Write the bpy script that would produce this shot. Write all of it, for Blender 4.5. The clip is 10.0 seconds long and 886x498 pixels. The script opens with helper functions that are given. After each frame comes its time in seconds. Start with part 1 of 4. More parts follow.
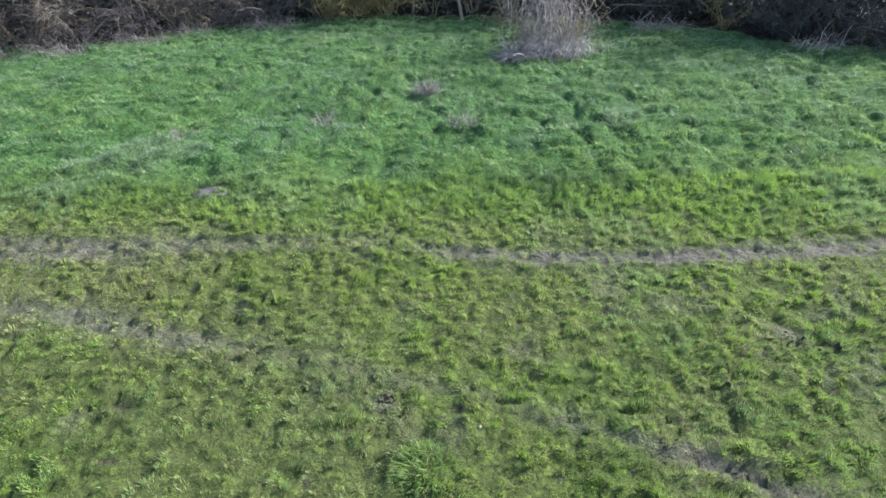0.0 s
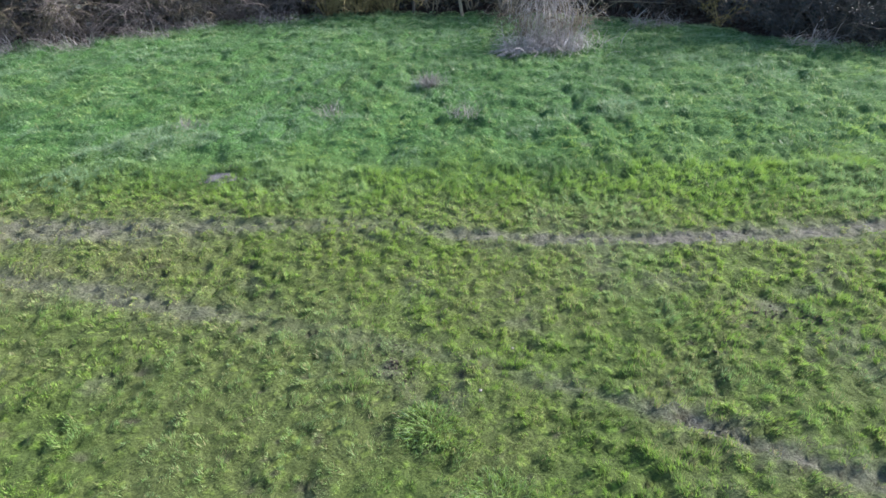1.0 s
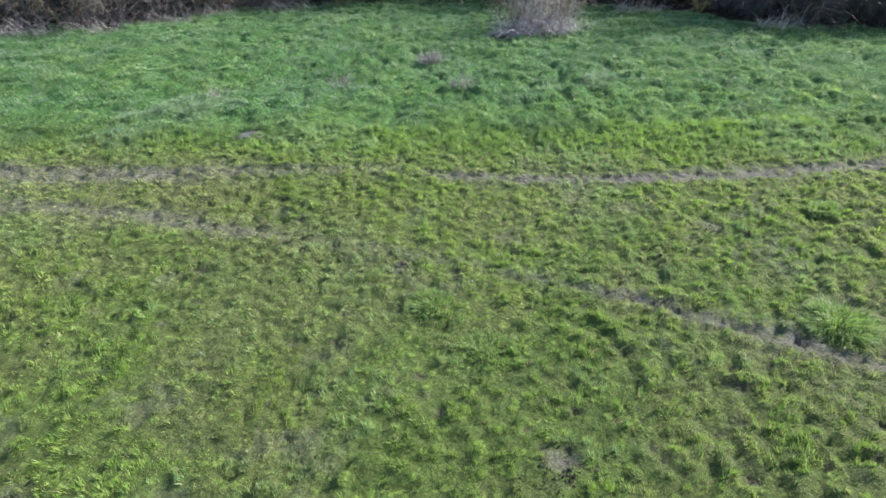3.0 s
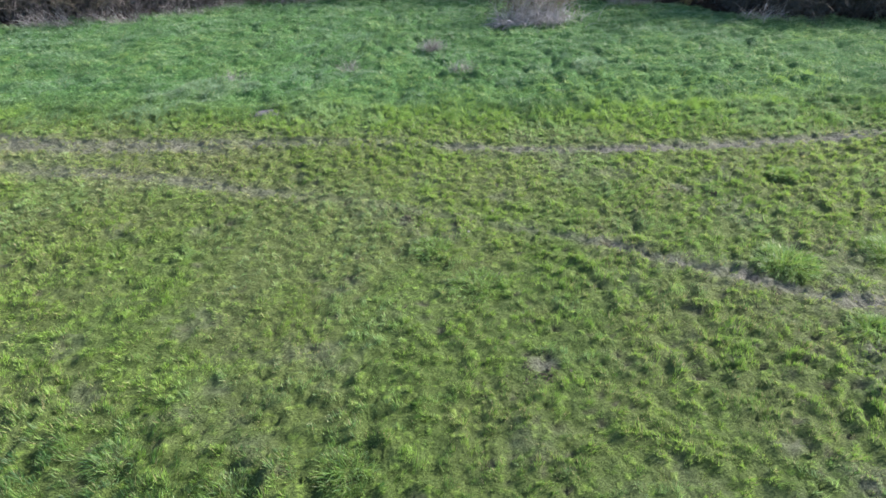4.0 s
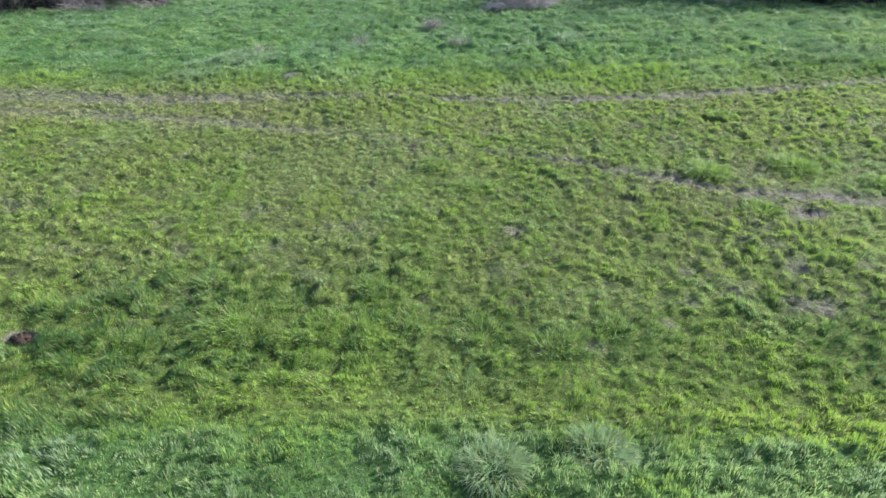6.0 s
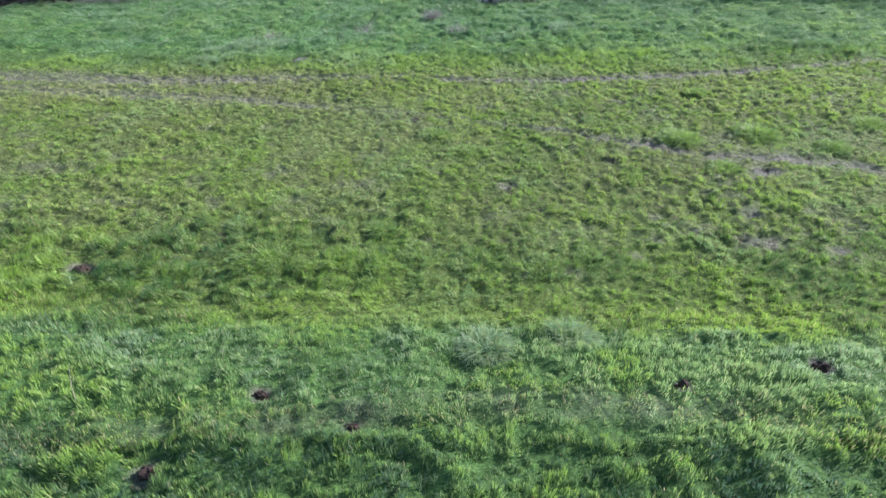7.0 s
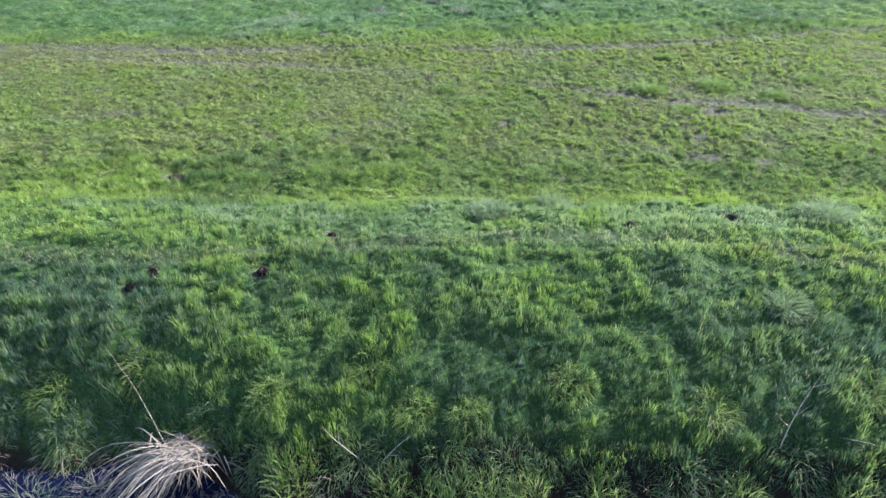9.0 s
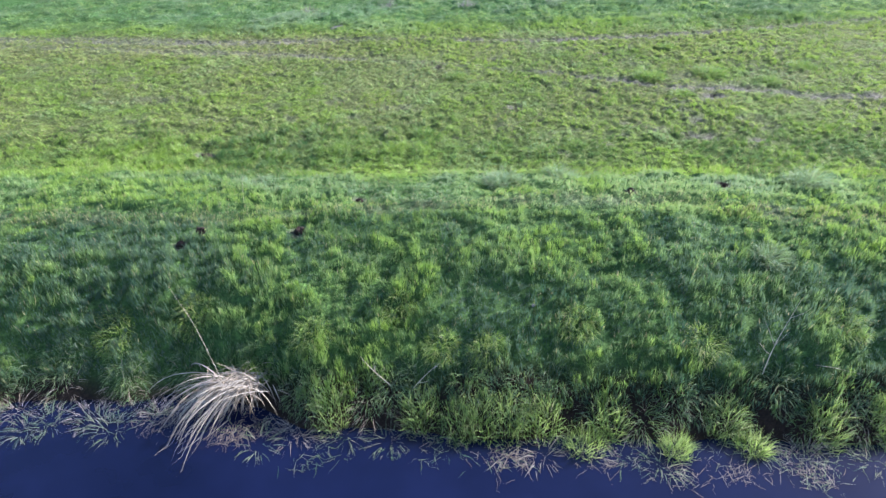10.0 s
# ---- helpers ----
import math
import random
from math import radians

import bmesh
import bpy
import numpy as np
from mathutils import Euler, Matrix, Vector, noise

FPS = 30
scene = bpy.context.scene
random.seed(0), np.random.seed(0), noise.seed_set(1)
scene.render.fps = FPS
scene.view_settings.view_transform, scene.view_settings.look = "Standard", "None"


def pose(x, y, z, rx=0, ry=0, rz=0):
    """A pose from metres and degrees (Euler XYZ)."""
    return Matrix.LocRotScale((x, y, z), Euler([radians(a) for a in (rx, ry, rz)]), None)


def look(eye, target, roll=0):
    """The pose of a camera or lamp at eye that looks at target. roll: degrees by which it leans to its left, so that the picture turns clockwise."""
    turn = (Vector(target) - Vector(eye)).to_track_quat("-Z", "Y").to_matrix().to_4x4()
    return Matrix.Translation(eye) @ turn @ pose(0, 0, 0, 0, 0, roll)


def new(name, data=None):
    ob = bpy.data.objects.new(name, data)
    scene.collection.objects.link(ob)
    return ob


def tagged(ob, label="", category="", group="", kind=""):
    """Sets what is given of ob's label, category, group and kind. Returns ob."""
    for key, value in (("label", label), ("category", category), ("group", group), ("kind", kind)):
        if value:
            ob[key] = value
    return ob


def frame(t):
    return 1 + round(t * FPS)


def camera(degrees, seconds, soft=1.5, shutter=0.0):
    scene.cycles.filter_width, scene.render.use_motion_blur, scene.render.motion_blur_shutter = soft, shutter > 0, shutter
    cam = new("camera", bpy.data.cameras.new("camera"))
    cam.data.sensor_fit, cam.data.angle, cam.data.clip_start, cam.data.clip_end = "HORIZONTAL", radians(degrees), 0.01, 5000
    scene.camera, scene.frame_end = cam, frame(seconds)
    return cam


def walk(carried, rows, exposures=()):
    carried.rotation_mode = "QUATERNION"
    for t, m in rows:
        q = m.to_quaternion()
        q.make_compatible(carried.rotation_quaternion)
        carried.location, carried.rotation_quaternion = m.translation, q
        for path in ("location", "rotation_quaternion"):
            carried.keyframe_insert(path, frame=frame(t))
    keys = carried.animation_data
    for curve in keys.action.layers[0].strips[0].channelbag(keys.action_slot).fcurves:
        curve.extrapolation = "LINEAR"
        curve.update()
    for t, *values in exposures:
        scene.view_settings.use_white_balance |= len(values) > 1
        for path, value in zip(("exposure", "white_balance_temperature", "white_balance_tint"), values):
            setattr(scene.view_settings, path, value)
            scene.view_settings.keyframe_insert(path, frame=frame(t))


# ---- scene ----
cam = camera(72.0, 10.0)
PATH = [
    (0, (0.187, -1.177, 5.086), (0.145, 0.515, 4.022), -1.5),
    (0.5, (0.163, -1.353, 5.067), (0.124, 0.34, 4.002), -1.4),
    (1, (0.142, -1.682, 5.058), (0.104, 0.01, 3.993), -1.3),
    (1.5, (0.132, -2.109, 5.057), (0.094, -0.418, 3.99), -1.3),
    (2, (0.135, -2.611, 5.061), (0.096, -0.921, 3.993), -1.3),
    (2.5, (0.168, -3.183, 5.068), (0.128, -1.493, 3.998), -1.3),
    (4, (0.219, -5.216, 5.094), (0.175, -3.529, 4.021), -1.3),
    (4.5, (0.272, -5.986, 5.1), (0.227, -4.299, 4.027), -1.3),
    (5, (0.29, -6.77, 5.104), (0.245, -5.083, 4.031), -1.3),
    (5.5, (0.28, -7.565, 5.105), (0.236, -5.878, 4.032), -1.3),
    (7, (0.279, -9.948, 5.094), (0.239, -8.261, 4.021), -1.3),
    (7.5, (0.251, -10.741, 5.086), (0.213, -9.054, 4.013), -1.3),
    (8, (0.203, -11.538, 5.078), (0.166, -9.85, 4.005), -1.3),
    (8.5, (0.13, -12.329, 5.071), (0.093, -10.641, 3.998), -1.4),
    (9, (0.035, -13.045, 5.066), (-0.002, -11.358, 3.992), -1.4),
    (9.5, (-0.115, -13.775, 5.065), (-0.153, -12.089, 3.991), -1.5),
    (10, (-0.211, -14.075, 5.069), (-0.252, -12.389, 3.994), -1.6),
]
walk(cam, [(t, look(eye, target, roll)) for t, eye, target, roll in PATH], [(0, 1.16, 6300, 13), (2.5, 1.14, 6400, 13), (5.7, 1.17, 6500, 12), (7, 1.17, 6100, 17), (8.5, 1.18, 6050, 19), (9.2, 1.28, 6050, 20), (10, 1.42, 6050, 20)])

# ---- light ----
SUN_AZ, SUN_EL = radians(67), radians(28)
world = bpy.data.worlds.new("sky")
scene.world = world
world.use_nodes = True
wn = world.node_tree
sky = wn.nodes.new("ShaderNodeTexSky")
sky.sky_type = "NISHITA"
sky.sun_disc = False
sky.sun_elevation, sky.sun_rotation = SUN_EL, SUN_AZ
sky.air_density, sky.dust_density, sky.ozone_density = 1.0, 1.6, 3.0
bg = wn.nodes["Background"]
wn.links.new(sky.outputs[0], bg.inputs[0])
bg.inputs[1].default_value = 0.14
sun = new("sun", bpy.data.lights.new("sun", "SUN"))
sun.data.energy, sun.data.angle, sun.data.color = 5.0, radians(3), (1.0, 0.94, 0.89)
sun_way = Vector((math.sin(SUN_AZ) * math.cos(SUN_EL), math.cos(SUN_AZ) * math.cos(SUN_EL), math.sin(SUN_EL)))
sun.matrix_world = look(sun_way * 60, (0, 0, 0))

# ---- numbers shared by ground and plants ----
RNG = np.random.default_rng(7)
TABLE = np.random.default_rng(11).random((256, 256))


def vnoise(x, y, size, seed=0):
    """Smooth value noise, 0 to 1, of about that size in metres."""
    u, v = np.asarray(x, float) / size + 37.7 * seed + 61, np.asarray(y, float) / size + 19.3 * seed + 83
    i, j = np.floor(u).astype(int), np.floor(v).astype(int)
    f, g = u - i, v - j
    f, g = f * f * (3 - 2 * f), g * g * (3 - 2 * g)
    a, b = TABLE[i % 256, j % 256], TABLE[(i + 1) % 256, j % 256]
    c, d = TABLE[i % 256, (j + 1) % 256], TABLE[(i + 1) % 256, (j + 1) % 256]
    return (a * (1 - f) + b * f) * (1 - g) + (c * (1 - f) + d * f) * g


def fbm(x, y, size, seed=0):
    return 0.5 * vnoise(x, y, size, seed) + 0.3 * vnoise(x, y, size / 2.1, seed + 1) + 0.2 * vnoise(x, y, size / 4.3, seed + 2)


def puffs(x, y, size, seed):
    """Rounded hummocks with narrow hollows between them, 0 to 1."""
    wx, wy = x + 0.5 * size * (vnoise(x, y, size * 1.3, seed + 40) - 0.5), y + 0.5 * size * (vnoise(x, y, size * 1.3, seed + 45) - 0.5)
    return np.abs(2 * vnoise(wx, wy, size, seed + 50) - 1) ** 0.6


def hummocks(x, y):
    return 0.65 * puffs(x, y, 0.30, 3) + 0.35 * puffs(x, y, 0.15, 4)


def tufty(x, y):
    return 0.55 * puffs(x, y * 1.25, 0.22, 5) + 0.45 * puffs(x * 0.8, y * 1.6, 0.5, 6)


def smooth(a, b, v):
    t = np.clip((v - a) / (b - a), 0, 1)
    return t * t * (3 - 2 * t)


def trail(x, y, line):
    """Distance to a trail, and its half width and strength there; the line's rows are x, y, half width, strength."""
    x, y = np.asarray(x, float), np.asarray(y, float)
    best, wide, strong = np.full(x.shape, 1e9), np.zeros(x.shape), np.zeros(x.shape)
    for (ax, ay, aw, a_s), (bx, by, bw, b_s) in zip(line, line[1:]):
        dx, dy = bx - ax, by - ay
        t = np.clip(((x - ax) * dx + (y - ay) * dy) / (dx * dx + dy * dy), 0, 1)
        d = np.hypot(x - ax - t * dx, y - ay - t * dy)
        near = d < best
        best = np.where(near, d, best)
        wide, strong = np.where(near, aw + t * (bw - aw), wide), np.where(near, a_s + t * (b_s - a_s), strong)
    return best, wide, strong


PROFILE_Y = (-60, -18, -16, -14.6, -13.2, -10.8, -9.8, -9.3, -9.0, -8.6, -8.1, -7.5, -6.8, -6.1, -5.3, -4.7, -4.1, -3.5, -2.9, 0)
PROFILE_Z = (0.5, 0.6, 0.4, -0.4, -1.2, -1.2, -0.85, -0.5, -0.17, 0.13, 0.34, 0.48, 0.58, 0.61, 0.57, 0.46, 0.25, 0.06, 0.0, 0)
WATER_Z = -0.5
TRAILS = (
    ((-30, 9.5, 0.5, 0.6), (-14, 7.8, 0.5, 0.7), (-8.6, 7.2, 0.42, 0.8), (-5.8, 7.0, 0.36, 0.85), (-4.2, 7.1, 0.3, 0.7), (-2.4, 7.15, 0.24, 0.45), (-0.9, 7.0, 0.2, 0.4), (0.3, 6.8, 0.15, 0.7),
     (1.6, 6.62, 0.17, 1.0), (2.9, 6.58, 0.18, 1.05), (4.6, 6.65, 0.18, 1.0), (6.2, 6.78, 0.18, 0.95), (8, 7.0, 0.18, 0.9), (14, 8.2, 0.2, 0.6), (30, 9, 0.2, 0.5)),
    ((-30, 9, 0.3, 0.4), (-12, 6.6, 0.26, 0.5), (-7.7, 5.8, 0.22, 0.6), (-6.3, 5.58, 0.2, 0.7), (-4.9, 5.28, 0.22, 0.75), (-3.5, 4.9, 0.2, 0.6), (-2.3, 4.6, 0.16, 0.3), (0.9, 3.65, 0.12, 0.25), (1.7, 3.3, 0.10, 0.5),
     (2.5, 2.95, 0.14, 0.95), (3.3, 2.5, 0.14, 0.95), (4.1, 2.1, 0.14, 0.95), (4.8, 1.7, 0.14, 0.95), (5.6, 1.4, 0.15, 1.0), (6.5, 1.29, 0.16, 1.0), (7.7, 1.05, 0.16, 1.0), (8.7, 0.42, 0.16, 1.0), (20, -0.5, 0.14, 0.5)),
)
TERRACE = ((-30, -5.6, 0.2, 0.4), (-8, -6.05, 0.2, 0.5), (-3.7, -6.12, 0.18, 0.55), (-1.6, -5.98, 0.18, 0.6), (0, -5.75, 0.2, 0.65), (1.6, -5.75, 0.2, 0.75), (3.2, -5.85, 0.2, 0.7), (4.6, -6.3, 0.18, 0.75), (6, -6.55, 0.2, 0.7), (30, -8, 0.2, 0.4))
BARE = ((-4.0, 5.05, 0.4), (4.3, 4.83, 0.36), (-0.66, 3.7, 0.3), (1.23, 0.22, 0.25), (6.2, 0.65, 0.40), (5.3, 0.42, 0.2), (3.34, 3.93, 0.12), (5.4, 5.6, 0.18), (-1.9, 5.45, 0.12), (2.95, 10.4, 0.22), (-4.4, 9.05, 0.42),
        (4.15, -1.4, 0.45), (5.05, -1.9, 0.5), (6.1, -2.2, 0.5), (6.6, -1.3, 0.5), (5.4, -0.9, 0.4), (3.6, -1.0, 0.25), (3.5, -1.75, 0.3), (-0.1, -1.9, 0.2), (2.0, -2.7, 0.22), (-5.38, -2.36, 0.22), (-4.2, -2.2, 0.22), (3.0, -2.2, 0.2))


HEAPS = ((-2.47, -6.5, 0.085), (-0.7, -5.98, 0.06), (-3.9, -6.5, 0.09), (4.15, -5.12, 0.10), (-5.4, -2.38, 0.14), (2.55, -5.5, 0.055), (-1.72, -5.52, 0.07), (-4.1, -6.8, 0.07))
PALE = ((-6.7, 10.6, 1.7), (-4.6, 11.4, 1.2), (-2.9, 12.1, 1.0), (-0.5, 14.7, 0.9), (3.9, 12.3, 0.5), (-3.6, -4.7, 0.45))


def shift(x):
    return -0.045 * x


def height(x, y):
    x, y = np.asarray(x, float), np.asarray(y, float)
    s = y - shift(np.clip(x, -40, 40))
    edge = smooth(-7.2, -8.6, s)
    s = s - 0.36 * edge * smooth(-1.8, -3.4, x)
    s = s + edge * (0.30 * (vnoise(x, y * 0, 1.7, 5) - 0.5) + 0.2 * (vnoise(x, y * 0, 0.6, 6) - 0.5))
    z = sum(np.interp(s + o, PROFILE_Y, PROFILE_Z) for o in (-0.2, -0.1, 0, 0.1, 0.2)) / 5
    land = smooth(-9.7, -8.8, s)
    lush = smooth(7.6, 10.5, y)
    bank = smooth(-3.4, -4.2, s)
    z = z + land * (0.10 * (fbm(x, y, 1.1, 1) - 0.5) + 0.10 * (vnoise(x, y, 6.0, 9) - 0.5))
    puff = np.where(lush > 0.5, hummocks(x, y), np.where(bank > 0.5, tufty(x, y), puffs(x, y, 0.15, 3)))
    z = z + land * (0.078 + 0.045 * lush + 0.018 * bank) * (puff - 0.45) * (1.5 - 0.5 * smooth(0.2, 0.8, vnoise(x, y, 1.9, 8)))
    z = z + land * (lush * 0.17 * (puffs(x, y * 1.5, 0.85, 7) - 0.4) + bank * (0.12 * (fbm(x, y * 1.3, 0.8, 14) - 0.5) + 0.07 * (puffs(x * 0.5, y, 0.42, 15) - 0.4)))
    z = z + 0.09 * lush_left(x, y) * (puffs(x, y, 0.34, 8) - 0.4)
    return z - 0.04 * smooth(0.35, 0.9, wear(x, y)) - 0.05 * hoof(x, y)


def ground_z(x, y):
    return float(height(np.array([x]), np.array([y]))[0])


def hoof(x, y):
    """Trodden hoof prints in the grazed turf, 0 to 1."""
    x, y = np.asarray(x, float), np.asarray(y, float)
    out = np.zeros(x.shape)
    here = (y > -3.2) & (y < 9.5) & (np.abs(x) < 14)
    if not here.any():
        return out
    x, y = x[here], y[here]
    cell = 0.30
    i, j = np.floor(x / cell).astype(int), np.floor(y / cell).astype(int)
    deep = np.zeros(x.shape)
    for di in (-1, 0, 1):
        for dj in (-1, 0, 1):
            a, b = i + di, j + dj
            cx, cy = (a + TABLE[a % 256, b % 256]) * cell, (b + TABLE[(a + 91) % 256, (b + 37) % 256]) * cell
            r = 0.024 + 0.036 * TABLE[(a + 17) % 256, (b + 143) % 256] ** 2
            there = (0.35 + 0.65 * TABLE[(a + 77) % 256, (b + 3) % 256]) * (TABLE[(a + 201) % 256, (b + 59) % 256] < 0.12 + 0.5 * smooth(0.35, 0.75, vnoise(cx, cy, 1.7, 43)))
            d = np.hypot((x - cx) * (0.6 + 0.5 * TABLE[(a + 5) % 256, b % 256]), (y - cy)) / r
            deep = np.maximum(deep, there * smooth(1.5, 0.5, d))
    out[here] = deep * smooth(-3.1, -2.4, y) * smooth(9.5, 7.5, y)
    return out


def lush_left(x, y):
    """Rank, less grazed turf at the foot of the bank, 0 to 1."""
    return smooth(0.2, -1.6, y) * smooth(-3.6, -3.0, y) * smooth(1.5, -1.5, x + 2 * (fbm(x, y, 2, 63) - 0.5))


def wear(x, y):
    """How far the turf is worn down to soil, 0 to 1."""
    x, y = np.asarray(x, float), np.asarray(y, float)
    rough, fine = fbm(x, y, 0.9, 21), fbm(x, y, 0.28, 29)
    mottle = smooth(0.3, 0.7, fine) * (0.5 + 0.9 * vnoise(x, y, 1.7, 28))
    w = np.zeros(x.shape)
    for line in TRAILS:
        d, wide, strong = trail(x, y, line)
        d = d + 0.22 * (fbm(x, y, 0.7, 25) - 0.5)
        w = np.maximum(w, strong * smooth(wide * 1.5, wide * 0.5, d) * (0.55 + 0.5 * rough + 0.9 * (fine - 0.5)))
        w = np.maximum(w, 0.45 * strong * smooth(wide * 3.0 + 0.1, wide * 0.7, d) * mottle)
    for bx, by, r in BARE:
        w = np.maximum(w, smooth(r * 1.2, r * 0.3, np.hypot(x - bx, (y - by) * 1.4) + 0.9 * r * (rough - 0.5)) * (0.1 + 0.7 * mottle))
    for bx, by, r in HEAPS:
        w = np.maximum(w, smooth(r * 1.7, r * 0.9, np.hypot(x - bx, y - by) + 0.8 * r * (fine - 0.5)))
    d, wide, strong = trail(x, y, TERRACE)
    w = np.maximum(w, strong * smooth(wide * 1.6, wide * 0.3, d + 0.5 * (rough - 0.5)) * (0.12 + 0.4 * mottle))
    grazed = smooth(-2.6, -0.5, y) * smooth(9.0, 6.5, y)
    w = np.maximum(w, grazed * smooth(0.58, 0.82, fbm(x, y, 0.7, 31)) * 0.3)
    return np.clip(w, 0, 1)


HEDGE_X = (-60, -24, -14.8, -12.9, -11.2, -8.1, -5.0, -2.0, 1.5, 6.3, 9.6, 10.8, 12.9, 24, 60)
HEDGE_Y = (14, 17, 19.6, 19.5, 21.2, 22.5, 23.4, 23.6, 23.3, 22.1, 20.7, 18.7, 17.9, 15.5, 12)


def hedge_y(x):
    return np.interp(x, HEDGE_X, HEDGE_Y)


# ---- materials ----
def nodes_of(name):
    m = bpy.data.materials.new(name)
    m.use_nodes = True
    t = m.node_tree
    return m, t, t.nodes["Principled BSDF"], t.nodes["Material Output"]


def add(t, kind, **values):
    n = t.nodes.new(kind)
    for k, v in values.items():
        n.inputs[k.replace("_", " ")].default_value = v
    return n


def ramp(t, source, stops):
    r = t.nodes.new("ShaderNodeValToRGB")
    e = r.color_ramp.elements
    e[0].position, e[0].color = stops[0][0], (*stops[0][1], 1)
    e[1].position, e[1].color = stops[-1][0], (*stops[-1][1], 1)
    for p, c in stops[1:-1]:
        k = e.new(p)
        k.color = (*c, 1)
    t.links.new(source, r.inputs[0])
    return r.outputs[0]


def mixed(t, fac, a, b):
    n = t.nodes.new("ShaderNodeMix")
    n.data_type = "RGBA"
    for sock, v in ((n.inputs[0], fac), (n.inputs[6], a), (n.inputs[7], b)):
        if isinstance(v, bpy.types.NodeSocket):
            t.links.new(v, sock)
        elif isinstance(v, tuple):
            sock.default_value = (*v, 1)
        else:
            sock.default_value = v
    return n.outputs[2]


def noise_at(t, scale, detail=4, rough=0.6, coords="Object"):
    tc = t.nodes.new("ShaderNodeTexCoord")
    n = add(t, "ShaderNodeTexNoise", Scale=scale, Detail=detail, Roughness=rough)
    t.links.new(tc.outputs[coords], n.inputs["Vector"])
    return n.outputs[0]


def ground_material():
    m, t, p, out = nodes_of("turf_and_soil")
    at = t.nodes.new("ShaderNodeAttribute")
    at.attribute_name = "cover"
    sep = t.nodes.new("ShaderNodeSeparateColor")
    t.links.new(at.outputs["Color"], sep.inputs[0])
    fine, broad = noise_at(t, 42, 6, 0.7), noise_at(t, 1.3, 4)
    tc = t.nodes.new("ShaderNodeTexCoord")
    warp = add(t, "ShaderNodeTexNoise", Scale=6.0, Detail=5.0, Roughness=0.65)
    shiftn = t.nodes.new("ShaderNodeVectorMath")
    shiftn.operation = "MULTIPLY_ADD"
    shiftn.inputs[1].default_value = (0.20, 0.20, 0.0)
    t.links.new(tc.outputs["Object"], warp.inputs["Vector"])
    t.links.new(warp.outputs["Color"], shiftn.inputs[0])
    t.links.new(tc.outputs["Object"], shiftn.inputs[2])
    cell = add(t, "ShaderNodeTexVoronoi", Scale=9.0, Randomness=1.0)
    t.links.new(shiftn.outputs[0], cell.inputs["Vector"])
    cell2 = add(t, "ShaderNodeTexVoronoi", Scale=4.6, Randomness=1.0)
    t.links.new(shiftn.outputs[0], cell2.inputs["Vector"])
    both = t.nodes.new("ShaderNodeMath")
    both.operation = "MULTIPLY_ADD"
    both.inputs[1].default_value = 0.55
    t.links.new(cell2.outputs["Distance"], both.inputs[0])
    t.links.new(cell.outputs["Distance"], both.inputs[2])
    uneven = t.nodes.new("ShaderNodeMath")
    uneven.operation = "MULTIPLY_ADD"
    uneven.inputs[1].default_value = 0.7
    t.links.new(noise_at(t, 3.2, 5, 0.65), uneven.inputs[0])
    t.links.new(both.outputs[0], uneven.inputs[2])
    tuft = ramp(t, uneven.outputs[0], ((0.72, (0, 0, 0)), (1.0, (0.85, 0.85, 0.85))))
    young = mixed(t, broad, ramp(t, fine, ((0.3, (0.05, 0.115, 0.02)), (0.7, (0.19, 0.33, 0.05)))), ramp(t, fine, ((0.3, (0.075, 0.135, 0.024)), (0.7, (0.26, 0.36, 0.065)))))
    # dark greens for the gaps between tufts, their shade painted in
    hollow_shade = ramp(t, fine, ((0.3, (0.018, 0.034, 0.009)), (0.7, (0.11, 0.16, 0.04))))
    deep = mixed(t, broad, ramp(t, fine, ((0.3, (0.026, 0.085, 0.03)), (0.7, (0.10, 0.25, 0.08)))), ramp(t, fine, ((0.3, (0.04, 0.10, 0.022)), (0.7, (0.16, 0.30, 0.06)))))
    turf = mixed(t, at.outputs["Alpha"], mixed(t, tuft, young, hollow_shade), mixed(t, tuft, deep, ramp(t, fine, ((0.3, (0.016, 0.055, 0.015)), (0.7, (0.08, 0.18, 0.05))))))
    soil = ramp(t, fine, ((0.25, (0.045, 0.043, 0.034)), (0.5, (0.135, 0.132, 0.108)), (0.75, (0.23, 0.225, 0.19))))
    # leaf litter and bank soil, darkened further by wood shade put into the colour
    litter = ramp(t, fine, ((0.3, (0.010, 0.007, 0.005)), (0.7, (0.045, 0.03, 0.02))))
    worn = ramp(t, fine, ((0.3, (0.055, 0.055, 0.025)), (0.7, (0.25, 0.23, 0.10))))
    # worn turf too gets darker gaps, shade put into the colour
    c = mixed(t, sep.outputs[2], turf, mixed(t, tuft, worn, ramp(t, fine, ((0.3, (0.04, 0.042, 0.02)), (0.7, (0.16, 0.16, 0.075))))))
    c = mixed(t, sep.outputs[0], c, soil)
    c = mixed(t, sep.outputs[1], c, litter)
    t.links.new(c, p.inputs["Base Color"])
    p.inputs["Roughness"].default_value = 0.9
    p.inputs["Specular IOR Level"].default_value = 0.2
    b = add(t, "ShaderNodeBump", Strength=1.0, Distance=0.05)
    high = t.nodes.new("ShaderNodeMath")
    high.operation = "MULTIPLY_ADD"
    high.inputs[1].default_value = -1.0
    t.links.new(both.outputs[0], high.inputs[0])
    t.links.new(noise_at(t, 22, 8, 0.75), high.inputs[2])
    t.links.new(high.outputs[0], b.inputs["Height"])
    t.links.new(b.outputs[0], p.inputs["Normal"])
    return m


